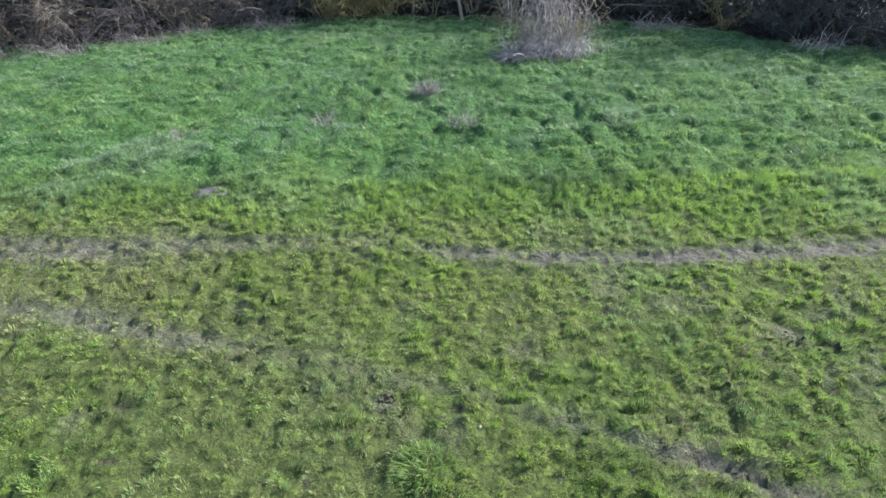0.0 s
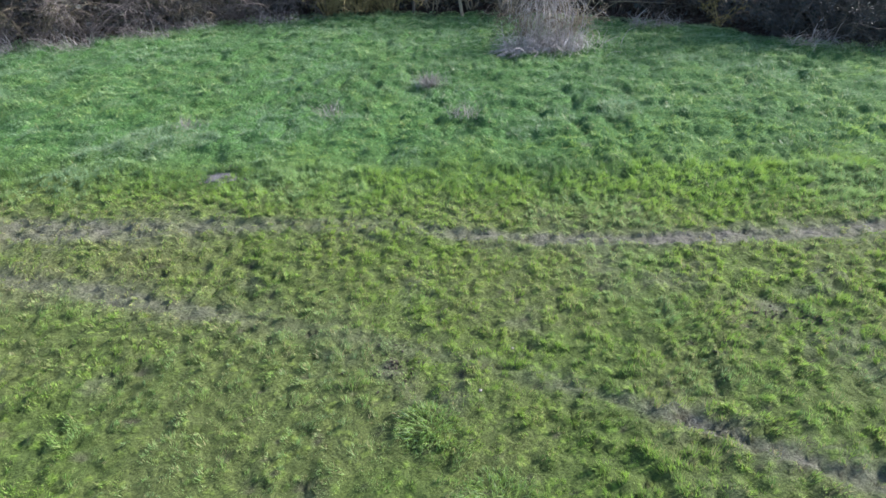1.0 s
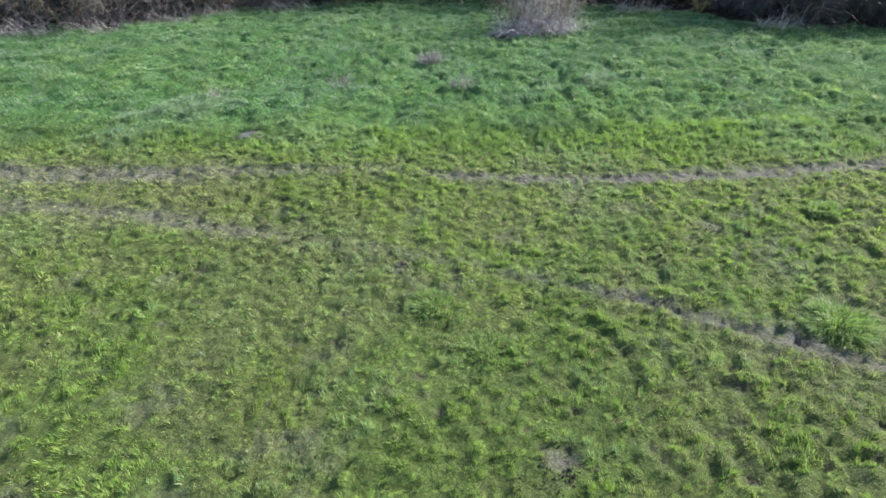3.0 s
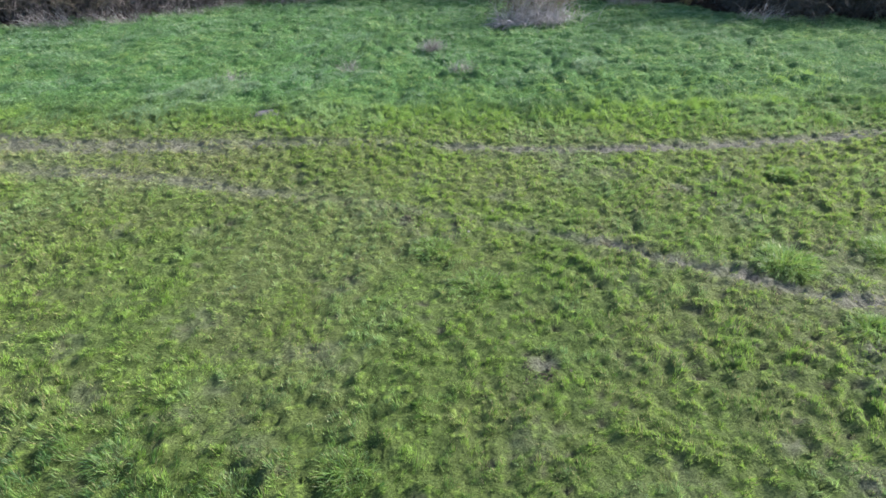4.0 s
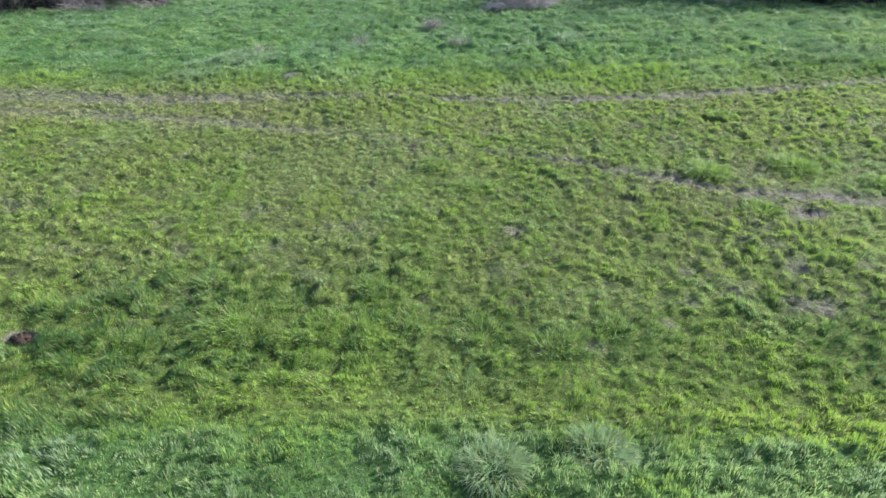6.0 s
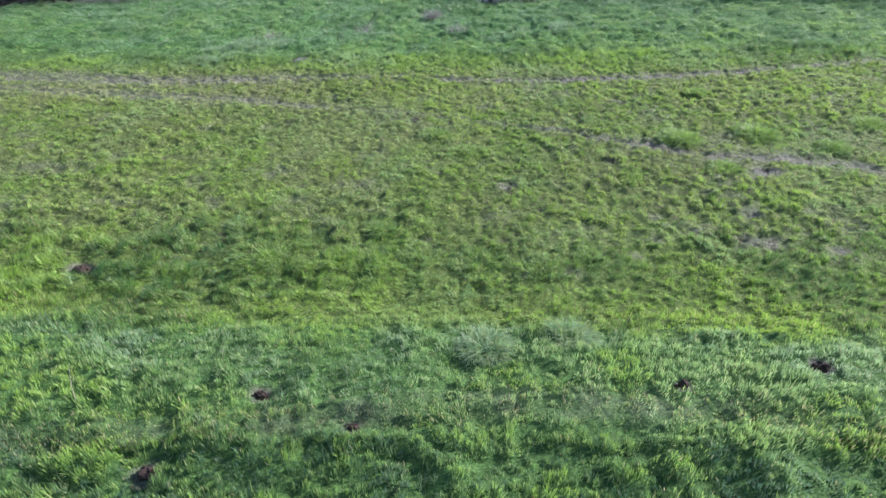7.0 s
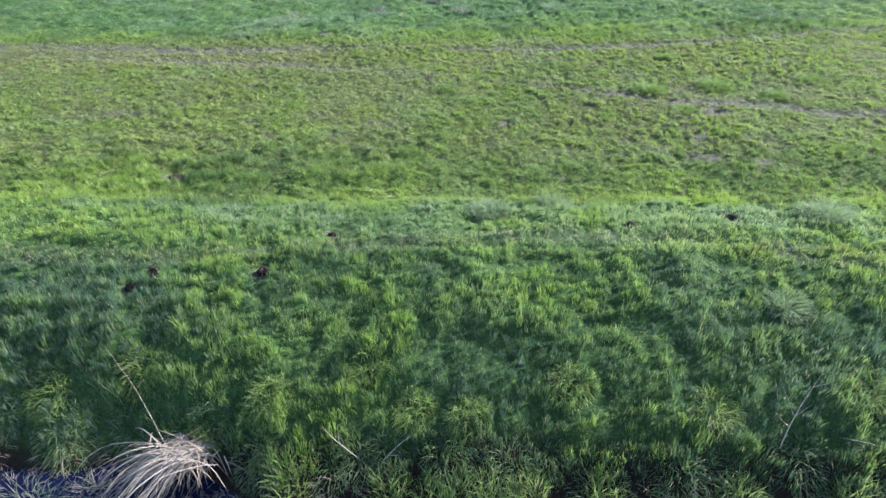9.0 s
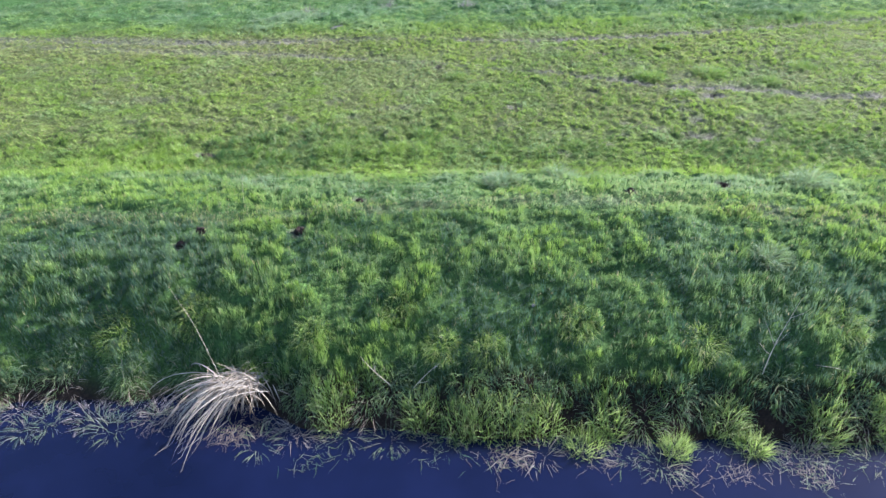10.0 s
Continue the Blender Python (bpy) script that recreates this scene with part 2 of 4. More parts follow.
def leaf_material(name, low, high, dry, cool, through_light=0.35, rough=0.5):
    """Blades and leaves; attribute 'tint': red mixes the two greens, green dries, blue cools."""
    m, t, p, out = nodes_of(name)
    at = t.nodes.new("ShaderNodeAttribute")
    at.attribute_name = "tint"
    sep = t.nodes.new("ShaderNodeSeparateColor")
    t.links.new(at.outputs["Color"], sep.inputs[0])
    c = mixed(t, sep.outputs[0], low, high)
    c = mixed(t, sep.outputs[2], c, cool)
    c = mixed(t, sep.outputs[1], c, dry)
    t.links.new(c, p.inputs["Base Color"])
    p.inputs["Roughness"].default_value = rough
    p.inputs["Specular IOR Level"].default_value = 0.5
    tr = t.nodes.new("ShaderNodeBsdfTranslucent")
    t.links.new(c, tr.inputs[0])
    mx = t.nodes.new("ShaderNodeMixShader")
    mx.inputs[0].default_value = through_light
    t.links.new(p.outputs[0], mx.inputs[1])
    t.links.new(tr.outputs[0], mx.inputs[2])
    t.links.new(mx.outputs[0], out.inputs[0])
    return m


def rough_material(name, stops, scale=12, bump=0.4, rough=0.85, island=False):
    m, t, p, out = nodes_of(name)
    n = noise_at(t, scale, 6, 0.65)
    c = ramp(t, n, stops)
    if island:
        g = t.nodes.new("ShaderNodeNewGeometry")
        hsv = t.nodes.new("ShaderNodeHueSaturation")
        mr = add(t, "ShaderNodeMapRange", To_Min=0.6, To_Max=1.35)
        t.links.new(g.outputs["Random Per Island"], mr.inputs[0])
        t.links.new(mr.outputs[0], hsv.inputs["Value"])
        t.links.new(c, hsv.inputs["Color"])
        c = hsv.outputs[0]
    t.links.new(c, p.inputs["Base Color"])
    p.inputs["Roughness"].default_value = rough
    p.inputs["Specular IOR Level"].default_value = 0.25
    b = add(t, "ShaderNodeBump", Strength=bump, Distance=0.02)
    t.links.new(n, b.inputs["Height"])
    t.links.new(b.outputs[0], p.inputs["Normal"])
    return m


def water_material():
    m, t, p, out = nodes_of("ditch_water")
    n = noise_at(t, 0.8, 3)
    # blue base colour carries part of the sky's reflection
    t.links.new(ramp(t, n, ((0.3, (0.002, 0.004, 0.018)), (0.7, (0.005, 0.0085, 0.034)))), p.inputs["Base Color"])
    p.inputs["Roughness"].default_value = 0.04
    p.inputs["IOR"].default_value = 1.33
    b = add(t, "ShaderNodeBump", Strength=0.12, Distance=0.02)
    t.links.new(noise_at(t, 3.0, 3), b.inputs["Height"])
    t.links.new(b.outputs[0], p.inputs["Normal"])
    return m


GROUND = ground_material()
WATER = water_material()
GRASS = leaf_material("grass_blades", (0.042, 0.140, 0.040), (0.24, 0.41, 0.06), (0.38, 0.33, 0.17), (0.26, 0.40, 0.25), 0.45)
# bank copy of the grass, its low green blued to hold sky-lit shade
BANK_SHADE_GRASS = leaf_material("shade_tinted_bank_blades", (0.022, 0.098, 0.056), (0.24, 0.41, 0.06), (0.40, 0.36, 0.20), (0.29, 0.42, 0.28), 0.45)
SEDGE = leaf_material("sedge_blades", (0.07, 0.18, 0.05), (0.36, 0.52, 0.13), (0.50, 0.46, 0.34), (0.16, 0.30, 0.18), 0.5)
DEAD_GREY = leaf_material("grey_dead_stalks", (0.22, 0.20, 0.185), (0.50, 0.47, 0.44), (0.17, 0.14, 0.11), (0.38, 0.37, 0.38), 0.2, 0.75)
STRAW = leaf_material("dead_straw", (0.30, 0.26, 0.19), (0.58, 0.53, 0.42), (0.22, 0.17, 0.11), (0.38, 0.36, 0.34), 0.2, 0.7)
HEDGE_LEAF = leaf_material("hedge_leaves", (0.03, 0.05, 0.015), (0.11, 0.13, 0.04), (0.16, 0.12, 0.06), (0.05, 0.06, 0.05), 0.3)
# dark leaves with inner hedge shade and a bluish sky sheen in their colour
IVY_LEAF = leaf_material("shade_dark_bramble_leaves", (0.010, 0.017, 0.013), (0.028, 0.04, 0.032), (0.06, 0.05, 0.04), (0.045, 0.055, 0.065), 0.06, 0.6)
YELLOW_LEAF = leaf_material("yellow_leaves", (0.16, 0.14, 0.03), (0.30, 0.25, 0.06), (0.2, 0.14, 0.06), (0.14, 0.15, 0.06), 0.35)
BARK = rough_material("grey_bark", ((0.3, (0.035, 0.03, 0.026)), (0.7, (0.14, 0.125, 0.105))), 9, 0.6, 0.9, True)
PALE_BARK = rough_material("pale_bark", ((0.3, (0.16, 0.13, 0.09)), (0.7, (0.36, 0.31, 0.22))), 9, 0.5, 0.85, True)
MID_BARK = rough_material("weathered_bark", ((0.3, (0.07, 0.058, 0.042)), (0.7, (0.20, 0.17, 0.125))), 9, 0.5, 0.85, True)
MAUVE_BARK = rough_material("mauve_grey_canes", ((0.3, (0.055, 0.046, 0.044)), (0.7, (0.20, 0.175, 0.168))), 9, 0.5, 0.85, True)
OLIVE_BARK = rough_material("olive_twigs", ((0.3, (0.14, 0.115, 0.05)), (0.7, (0.33, 0.28, 0.13))), 9, 0.5, 0.85, True)
DRY_STEM = rough_material("bleached_stem", ((0.3, (0.34, 0.30, 0.22)), (0.7, (0.60, 0.55, 0.44))), 14, 0.3, 0.8)
STONE = rough_material("pale_stone", ((0.3, (0.18, 0.17, 0.15)), (0.7, (0.34, 0.32, 0.29))), 22, 0.5, 0.8)
SOIL = rough_material("dark_crumbled_soil", ((0.3, (0.03, 0.027, 0.02)), (0.7, (0.13, 0.115, 0.085))), 18, 1.0, 0.95, True)
GREY_SOIL = rough_material("grey_crumbled_soil", ((0.3, (0.06, 0.058, 0.058)), (0.7, (0.17, 0.165, 0.165))), 18, 1.0, 0.95, True)
DUNG = rough_material("red_brown_dung", ((0.3, (0.014, 0.010, 0.008)), (0.7, (0.055, 0.038, 0.030))), 30, 1.0, 0.9, True)


# ---- building blocks ----
def mesh_of(name, verts, faces, mat, tint=None, shade=False):
    me = bpy.data.meshes.new(name)
    me.from_pydata(verts, [], faces)
    if tint is not None:
        a = me.attributes.new("tint", "FLOAT_COLOR", "POINT")
        a.data.foreach_set("color", np.asarray(tint, np.float32).ravel())
    me.materials.append(mat)
    if shade:
        me.polygons.foreach_set("use_smooth", [True] * len(me.polygons))
    me.update()
    return me


def part(name, me, parent, label=""):
    ob = new(name, me)
    ob.parent = parent
    if label:
        ob["label"] = label
    return ob


def empty_at(name, x, y, z):
    ob = new(name)
    ob.location = (x, y, z)
    ob.empty_display_size = 0.2
    return ob


class Build:
    """Collects tubes and leaves for one mesh."""

    def __init__(self, seed):
        self.v, self.f, self.c, self.r = [], [], [], random.Random(seed)

    def tube(self, pts, radii, sides=5, tint=(0.5, 0, 0)):
        first = len(self.v)
        n = len(pts)
        for k in range(n):
            d = pts[min(k + 1, n - 1)] - pts[max(k - 1, 0)]
            d = d.normalized() if d.length > 1e-6 else Vector((0, 0, 1))
            a = d.orthogonal().normalized()
            b = d.cross(a)
            for s in range(sides):
                w = 2 * math.pi * s / sides
                self.v.append(pts[k] + (a * math.cos(w) + b * math.sin(w)) * radii[k])
                self.c.append((*tint, 1))
        for k in range(n - 1):
            for s in range(sides):
                i, j = first + k * sides + s, first + k * sides + (s + 1) % sides
                self.f.append((i, j, j + sides, i + sides))
        self.f.append(tuple(first + (n - 1) * sides + s for s in range(sides)))

    def blade(self, pts, width, tint, flat=None):
        """A tapered, folded blade along pts."""
        first, n = len(self.v), len(pts)
        side = flat or Vector((self.r.uniform(-1, 1), self.r.uniform(-1, 1), self.r.uniform(-0.2, 0.2)))
        for k in range(n):
            d = (pts[min(k + 1, n - 1)] - pts[max(k - 1, 0)])
            s = d.cross(side).cross(d) if d.length > 1e-6 else side
            s = s.normalized() if s.length > 1e-6 else Vector((1, 0, 0))
            w = width * (0.55 + 0.45 * min(1, 3 * k / max(1, n - 1))) * (1 - (k / (n - 1)) ** 2 * 0.95) * 0.5
            self.v += [pts[k] - s * w, pts[k] + s * w]
            self.c += [(*tint, 1)] * 2
        for k in range(n - 1):
            i = first + 2 * k
            self.f.append((i, i + 1, i + 3, i + 2))

    def leaf(self, at, way, size, tint):
        side = way.orthogonal().normalized()
        side = Matrix.Rotation(self.r.uniform(0, 6.28), 3, way) @ side
        up = way.cross(side)
        first = len(self.v)
        self.v += [at, at + way * size * 0.5 + side * size * 0.3 + up * size * 0.08, at + way * size, at + way * size * 0.5 - side * size * 0.3 + up * size * 0.08]
        self.c += [(*tint, 1)] * 4
        self.f.append((first, first + 1, first + 2, first + 3))

    def mesh(self, name, mat, shade=False):
        return mesh_of(name, [tuple(q) for q in self.v], self.f, mat, self.c, shade)


def wander(r, start, way, length, steps, jitter, bend=Vector((0, 0, 0))):
    pts, d, p = [start.copy()], way.normalized(), start.copy()
    for k in range(steps):
        d = (d + Vector((r.uniform(-1, 1), r.uniform(-1, 1), r.uniform(-1, 1))) * jitter + bend / steps).normalized()
        p = p + d * (length / steps)
        pts.append(p.copy())
    return pts


# ---- ground ----
def grid_mesh(name, xs, ys, zf, mat):
    X, Y = np.meshgrid(xs, ys)
    x, y = X.ravel(), Y.ravel()
    z = zf(x, y)
    me = bpy.data.meshes.new(name)
    nx, ny = len(xs), len(ys)
    i = (np.arange(ny - 1)[:, None] * nx + np.arange(nx - 1)[None, :]).ravel()
    quads = np.stack([i, i + 1, i + nx + 1, i + nx], 1)
    me.vertices.add(len(x))
    me.vertices.foreach_set("co", np.stack([x, y, z], 1).astype(np.float32).ravel())
    me.loops.add(quads.size)
    me.loops.foreach_set("vertex_index", quads.ravel().astype(np.int32))
    me.polygons.add(len(quads))
    me.polygons.foreach_set("loop_start", np.arange(0, quads.size, 4, dtype=np.int32))
    me.polygons.foreach_set("use_smooth", np.ones(len(quads), bool))
    me.materials.append(mat)
    me.update()
    me.validate()
    return me, x, y


def spread_axis(parts, far):
    """Grid lines: stretches of (from, to, step), and then ever wider to the horizon."""
    inner = np.concatenate([np.arange(a, b - step / 3, step) for a, b, step in parts] + [[parts[-1][1]]])
    low, high = [parts[0][2] * 1.5], [parts[-1][2] * 1.5]
    while sum(low) < far:
        low.append(low[-1] * 1.35)
    while sum(high) < far:
        high.append(high[-1] * 1.35)
    return np.concatenate([(inner[0] - np.cumsum(low))[::-1], inner, inner[-1] + np.cumsum(high)])


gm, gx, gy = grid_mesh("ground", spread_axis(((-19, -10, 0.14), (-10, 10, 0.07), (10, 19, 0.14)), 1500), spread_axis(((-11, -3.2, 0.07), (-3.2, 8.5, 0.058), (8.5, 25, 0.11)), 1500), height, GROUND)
cover = np.zeros((len(gx), 4), np.float32)
prints = hoof(gx, gy)
cover[:, 0] = np.maximum(wear(gx, gy), 0.6 * prints)
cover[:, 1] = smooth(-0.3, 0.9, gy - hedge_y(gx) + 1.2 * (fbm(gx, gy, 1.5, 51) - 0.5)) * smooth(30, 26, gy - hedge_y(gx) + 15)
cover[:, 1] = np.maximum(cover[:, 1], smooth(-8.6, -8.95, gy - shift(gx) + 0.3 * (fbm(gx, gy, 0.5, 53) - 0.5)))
cover[:, 2] = smooth(-3.0, 0.5, gy) * smooth(10.5, 5.5, gy) * (0.06 + 0.26 * smooth(0.3, 0.65, fbm(gx, gy, 1.1, 85)) + 0.25 * smooth(-2.5, -5.0, gx) * smooth(4.0, 6.0, gy))
# no litter here: its dark colour paints the shade inside the hoof prints
cover[:, 1] = np.maximum(cover[:, 1], 0.6 * prints)
cover[:, 3] = np.maximum(smooth(7.4, 11.5, gy + 2.5 * (fbm(gx, gy, 3, 61) - 0.5)), 0.8 * smooth(-3.8, -4.4, gy - shift(gx)))
gm.attributes.new("cover", "FLOAT_COLOR", "POINT").data.foreach_set("color", cover.ravel())
tagged(new("ground", gm), "grazed green pasture with worn soil trails and a low grassy bank", "ground", kind="structure")

wm, _, _ = grid_mesh("water", np.linspace(-1500, 1500, 61), np.linspace(-17, -7.5, 11), lambda x, y: np.full(x.shape, WATER_Z), WATER)
tagged(new("water", wm), "still dark blue water in a drainage ditch", "water", kind="structure")


# ---- grass ----
def half_width(y):
    return np.minimum(0.76 * ((y + 14.2) * 0.845 + 2.7) + 0.8, 19.5)


def turf_length(x, y):
    """Length of the grass blades, in metres."""
    s = y - shift(x)
    lush = smooth(6.0, 11.5, y + 2.0 * (fbm(x, y, 3, 61) - 0.5))
    bank = smooth(-3.3, -4.0, s)
    left = lush_left(x, y)
    h = 0.055 + 0.065 * lush + 0.028 * bank + 0.035 * left * (1 - bank)
    h = h + 0.022 * smooth(-6.4, -7.6, s)
    h = h * (0.75 + 0.5 * vnoise(x, y, 2.3, 67))
    return h * (1 - 0.6 * wear(x, y))


def grass(name, y0, y1, spacing, per, radius, width, label, bent=True, tall=1.0, lean=0.0, comb=0.5, splay=0.8, rise=0.0, even=0.0, mat=GRASS, tilt=0.5):
    """Clumps of bent, tapered blades between y0 and y1, a clump about every spacing metres."""
    rng = np.random.default_rng(int(1000 + y0 * 10 + per))
    X, Y = np.meshgrid(np.arange(-19.5, 19.5, spacing), np.arange(y0, y1, spacing))
    cx = X.ravel() + rng.uniform(-0.5, 0.5, X.size) * spacing
    cy = Y.ravel() + rng.uniform(-0.5, 0.5, X.size) * spacing
    sward = np.where(cy > 9, hummocks(cx, cy), np.where(cy < -3.7, tufty(cx, cy), puffs(cx, cy, 0.15, 3)))
    sward = sward * (1 - even) + 0.68 * even
    keep = ((np.abs(cx) < half_width(cy)) | (rng.random(cx.size) < 0.10)) & (cy < hedge_y(cx) + 0.6) & (height(cx, cy) > WATER_Z + 0.2)
    # the bank's grass and the pasture's meet in an uneven line
    border = -3.7 + 1.2 * (fbm(cx, cy, 0.8, 97) - 0.5)
    if mat is BANK_SHADE_GRASS:
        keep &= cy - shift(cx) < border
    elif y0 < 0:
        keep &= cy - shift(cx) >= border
    short = smooth(-3.2, -0.5, cy) * smooth(11.0, 5.5, cy)
    rank = lush_left(cx, cy)
    sward = sward * (1 - rank) + rank * puffs(cx, cy, 0.34, 8)
    clump = smooth(0.32, 0.6, fbm(cx, cy, 0.26, 95)) * short + (1 - short)
    keep &= (rng.random(cx.size) > np.maximum(wear(cx, cy), 0.9 * hoof(cx, cy))) & (rng.random(cx.size) < (0.35 + 1.0 * sward) * (0.4 + 0.8 * clump))
    cx, cy, sward, clump, short, rank = cx[keep], cy[keep], sward[keep], clump[keep], short[keep], rank[keep]
    tufts = len(cx)
    n = tufts * per
    tuft = np.repeat(np.arange(tufts), per)
    ang = rng.uniform(0, 2 * np.pi, n)
    R = (radius * rng.uniform(0.6, 1.45, tufts))[tuft]
    part_out = np.sqrt(rng.random(n)) ** 1.15
    x, y = cx[tuft] + R * part_out * np.cos(ang), cy[tuft] + R * part_out * np.sin(ang)
    vigour = (0.35 + 1.0 * smooth(0.2, 0.8, sward)) * (0.75 + 0.35 * clump) * rng.uniform(0.7, 1.25, tufts)
    L = tall * (turf_length(cx, cy) * vigour)[tuft] * (1.2 - 0.6 * part_out ** 2) * rng.uniform(0.65, 1.25, n)
    z = height(x, y) - 0.005
    # blades lean out of their tuft, and together with their neighbours
    lay = 2 * np.pi * 2.2 * vnoise(cx, cy, 0.9, 73)[tuft] + rng.normal(0, 0.5, n)
    bow, aim = rng.uniform(0, tilt, tufts), rng.uniform(0, 2 * np.pi, tufts)
    lx = splay * part_out * np.cos(ang) + comb * np.cos(lay) + (bow * np.cos(aim))[tuft] + rng.normal(0, 0.16, n)
    ly = splay * part_out * np.sin(ang) + comb * np.sin(lay) + (bow * np.sin(aim))[tuft] + rng.normal(0, 0.16, n) - lean
    up1, up2 = rng.uniform(0.9, 1.7, n), rng.uniform(0.0, 0.8, n) + rise
    d1 = np.stack([lx * 0.7, ly * 0.7, up1], 1)
    d1 /= np.linalg.norm(d1, axis=1)[:, None]
    d2 = np.stack([lx * 1.2, ly * 1.2, up2], 1)
    d2 /= np.linalg.norm(d2, axis=1)[:, None]
    base = np.stack([x, y, z], 1)
    mid = base + d1 * (L * 0.55)[:, None]
    tip = mid + d2 * (L * 0.55)[:, None]
    turn = rng.uniform(0, 2 * np.pi, n)
    side = np.stack([np.cos(turn), np.sin(turn), rng.normal(0, 0.15, n)], 1) * (width * rng.uniform(0.6, 1.4, n))[:, None]
    if bent:
        V = np.stack([base, mid + side * 0.5, tip, mid - side * 0.5], 1)
    else:
        V = np.stack([base - side * 0.5, base + side * 0.5, tip], 1)
    corners = V.shape[1]
    me = bpy.data.meshes.new(name)
    me.vertices.add(n * corners)
    me.vertices.foreach_set("co", V.astype(np.float32).ravel())
    me.loops.add(n * corners)
    me.loops.foreach_set("vertex_index", np.arange(n * corners, dtype=np.int32))
    me.polygons.add(n)
    me.polygons.foreach_set("loop_start", np.arange(0, n * corners, corners, dtype=np.int32))
    s = cy - shift(cx)
    patch = fbm(cx, cy, 1.6, 81)
    green = np.clip(0.42 + 2.2 * (patch - 0.5) + 0.26 * rng.normal(0, 1, tufts), 0, 1)[tuft]
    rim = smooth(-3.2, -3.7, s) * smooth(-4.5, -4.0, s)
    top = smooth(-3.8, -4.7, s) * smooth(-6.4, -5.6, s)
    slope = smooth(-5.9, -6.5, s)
    # sunlit rim and tuft tops, shaded slope and hollows, put into the blade colour
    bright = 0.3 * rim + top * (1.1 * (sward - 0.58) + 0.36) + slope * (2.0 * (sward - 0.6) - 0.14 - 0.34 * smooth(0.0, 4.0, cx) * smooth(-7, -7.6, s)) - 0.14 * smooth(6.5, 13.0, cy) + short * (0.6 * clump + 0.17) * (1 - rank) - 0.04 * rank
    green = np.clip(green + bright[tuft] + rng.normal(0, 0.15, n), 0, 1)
    worn = wear(cx, cy)
    grazed = smooth(-2.6, -0.5, cy) * smooth(9.0, 6.5, cy)
    dry = np.clip(0.04 + grazed * (0.05 + 0.22 * smooth(0.3, 0.65, fbm(cx, cy, 1.1, 85)) + 0.10 * (1 - clump) + 0.30 * smooth(-2.5, -5.0, cx) * smooth(4.0, 6.0, cy)) + 0.4 * worn + 0.12 * rim + 0.05 * top + 0.5 * smooth(0.35, 0.1, trail(cx, cy, TERRACE)[0]) * 0.45, 0, 0.85)[tuft]
    dry = np.where(rng.random(n) < dry, rng.uniform(0.4, 1.0, n), rng.uniform(0, 0.15, n))
    pale = sum(np.exp(-(((cx - a) / r) ** 2 + ((cy - b) / (0.6 * r)) ** 2)) for a, b, r in PALE)
    silver = smooth(0.42, 0.62, fbm(cx, cy, 0.9, 92))
    # haze put into the tint: cooler with distance; shaded slope hollows cooler too
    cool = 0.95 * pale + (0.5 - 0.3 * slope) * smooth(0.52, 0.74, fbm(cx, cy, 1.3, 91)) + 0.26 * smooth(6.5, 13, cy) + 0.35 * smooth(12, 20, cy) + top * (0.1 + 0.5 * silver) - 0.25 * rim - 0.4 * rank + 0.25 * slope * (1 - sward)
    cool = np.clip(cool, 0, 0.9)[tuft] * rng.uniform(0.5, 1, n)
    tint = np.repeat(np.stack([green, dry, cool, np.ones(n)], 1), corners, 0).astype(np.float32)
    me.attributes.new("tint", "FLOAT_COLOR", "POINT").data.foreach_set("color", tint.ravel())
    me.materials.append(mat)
    me.update()
    me.validate()
    return tagged(new(name, me), label, "grass", kind="stuff")


grass("bank_slope_grass", -9.6, -6.1, 0.09, 26, 0.05, 0.0085, "long green grass hanging down the ditch bank", tall=0.85, lean=0.05, comb=0.1, splay=0.3, rise=0.9, even=0.3, mat=BANK_SHADE_GRASS, tilt=0.3)
grass("bank_top_grass", -6.2, -2.7, 0.095, 22, 0.05, 0.008, "silvery green grass on the flat top of the bank", tall=0.75, lean=0.05, comb=0.15, splay=0.3, rise=0.8, even=0.25, mat=BANK_SHADE_GRASS, tilt=0.35)
grass("pasture_grass", -4.8, 9.5, 0.10, 24, 0.055, 0.009, "short grazed grass with yellowed worn blades", False, 1.0, splay=0.5, rise=0.4)
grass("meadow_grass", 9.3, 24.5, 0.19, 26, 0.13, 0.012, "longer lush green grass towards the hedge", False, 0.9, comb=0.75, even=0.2)


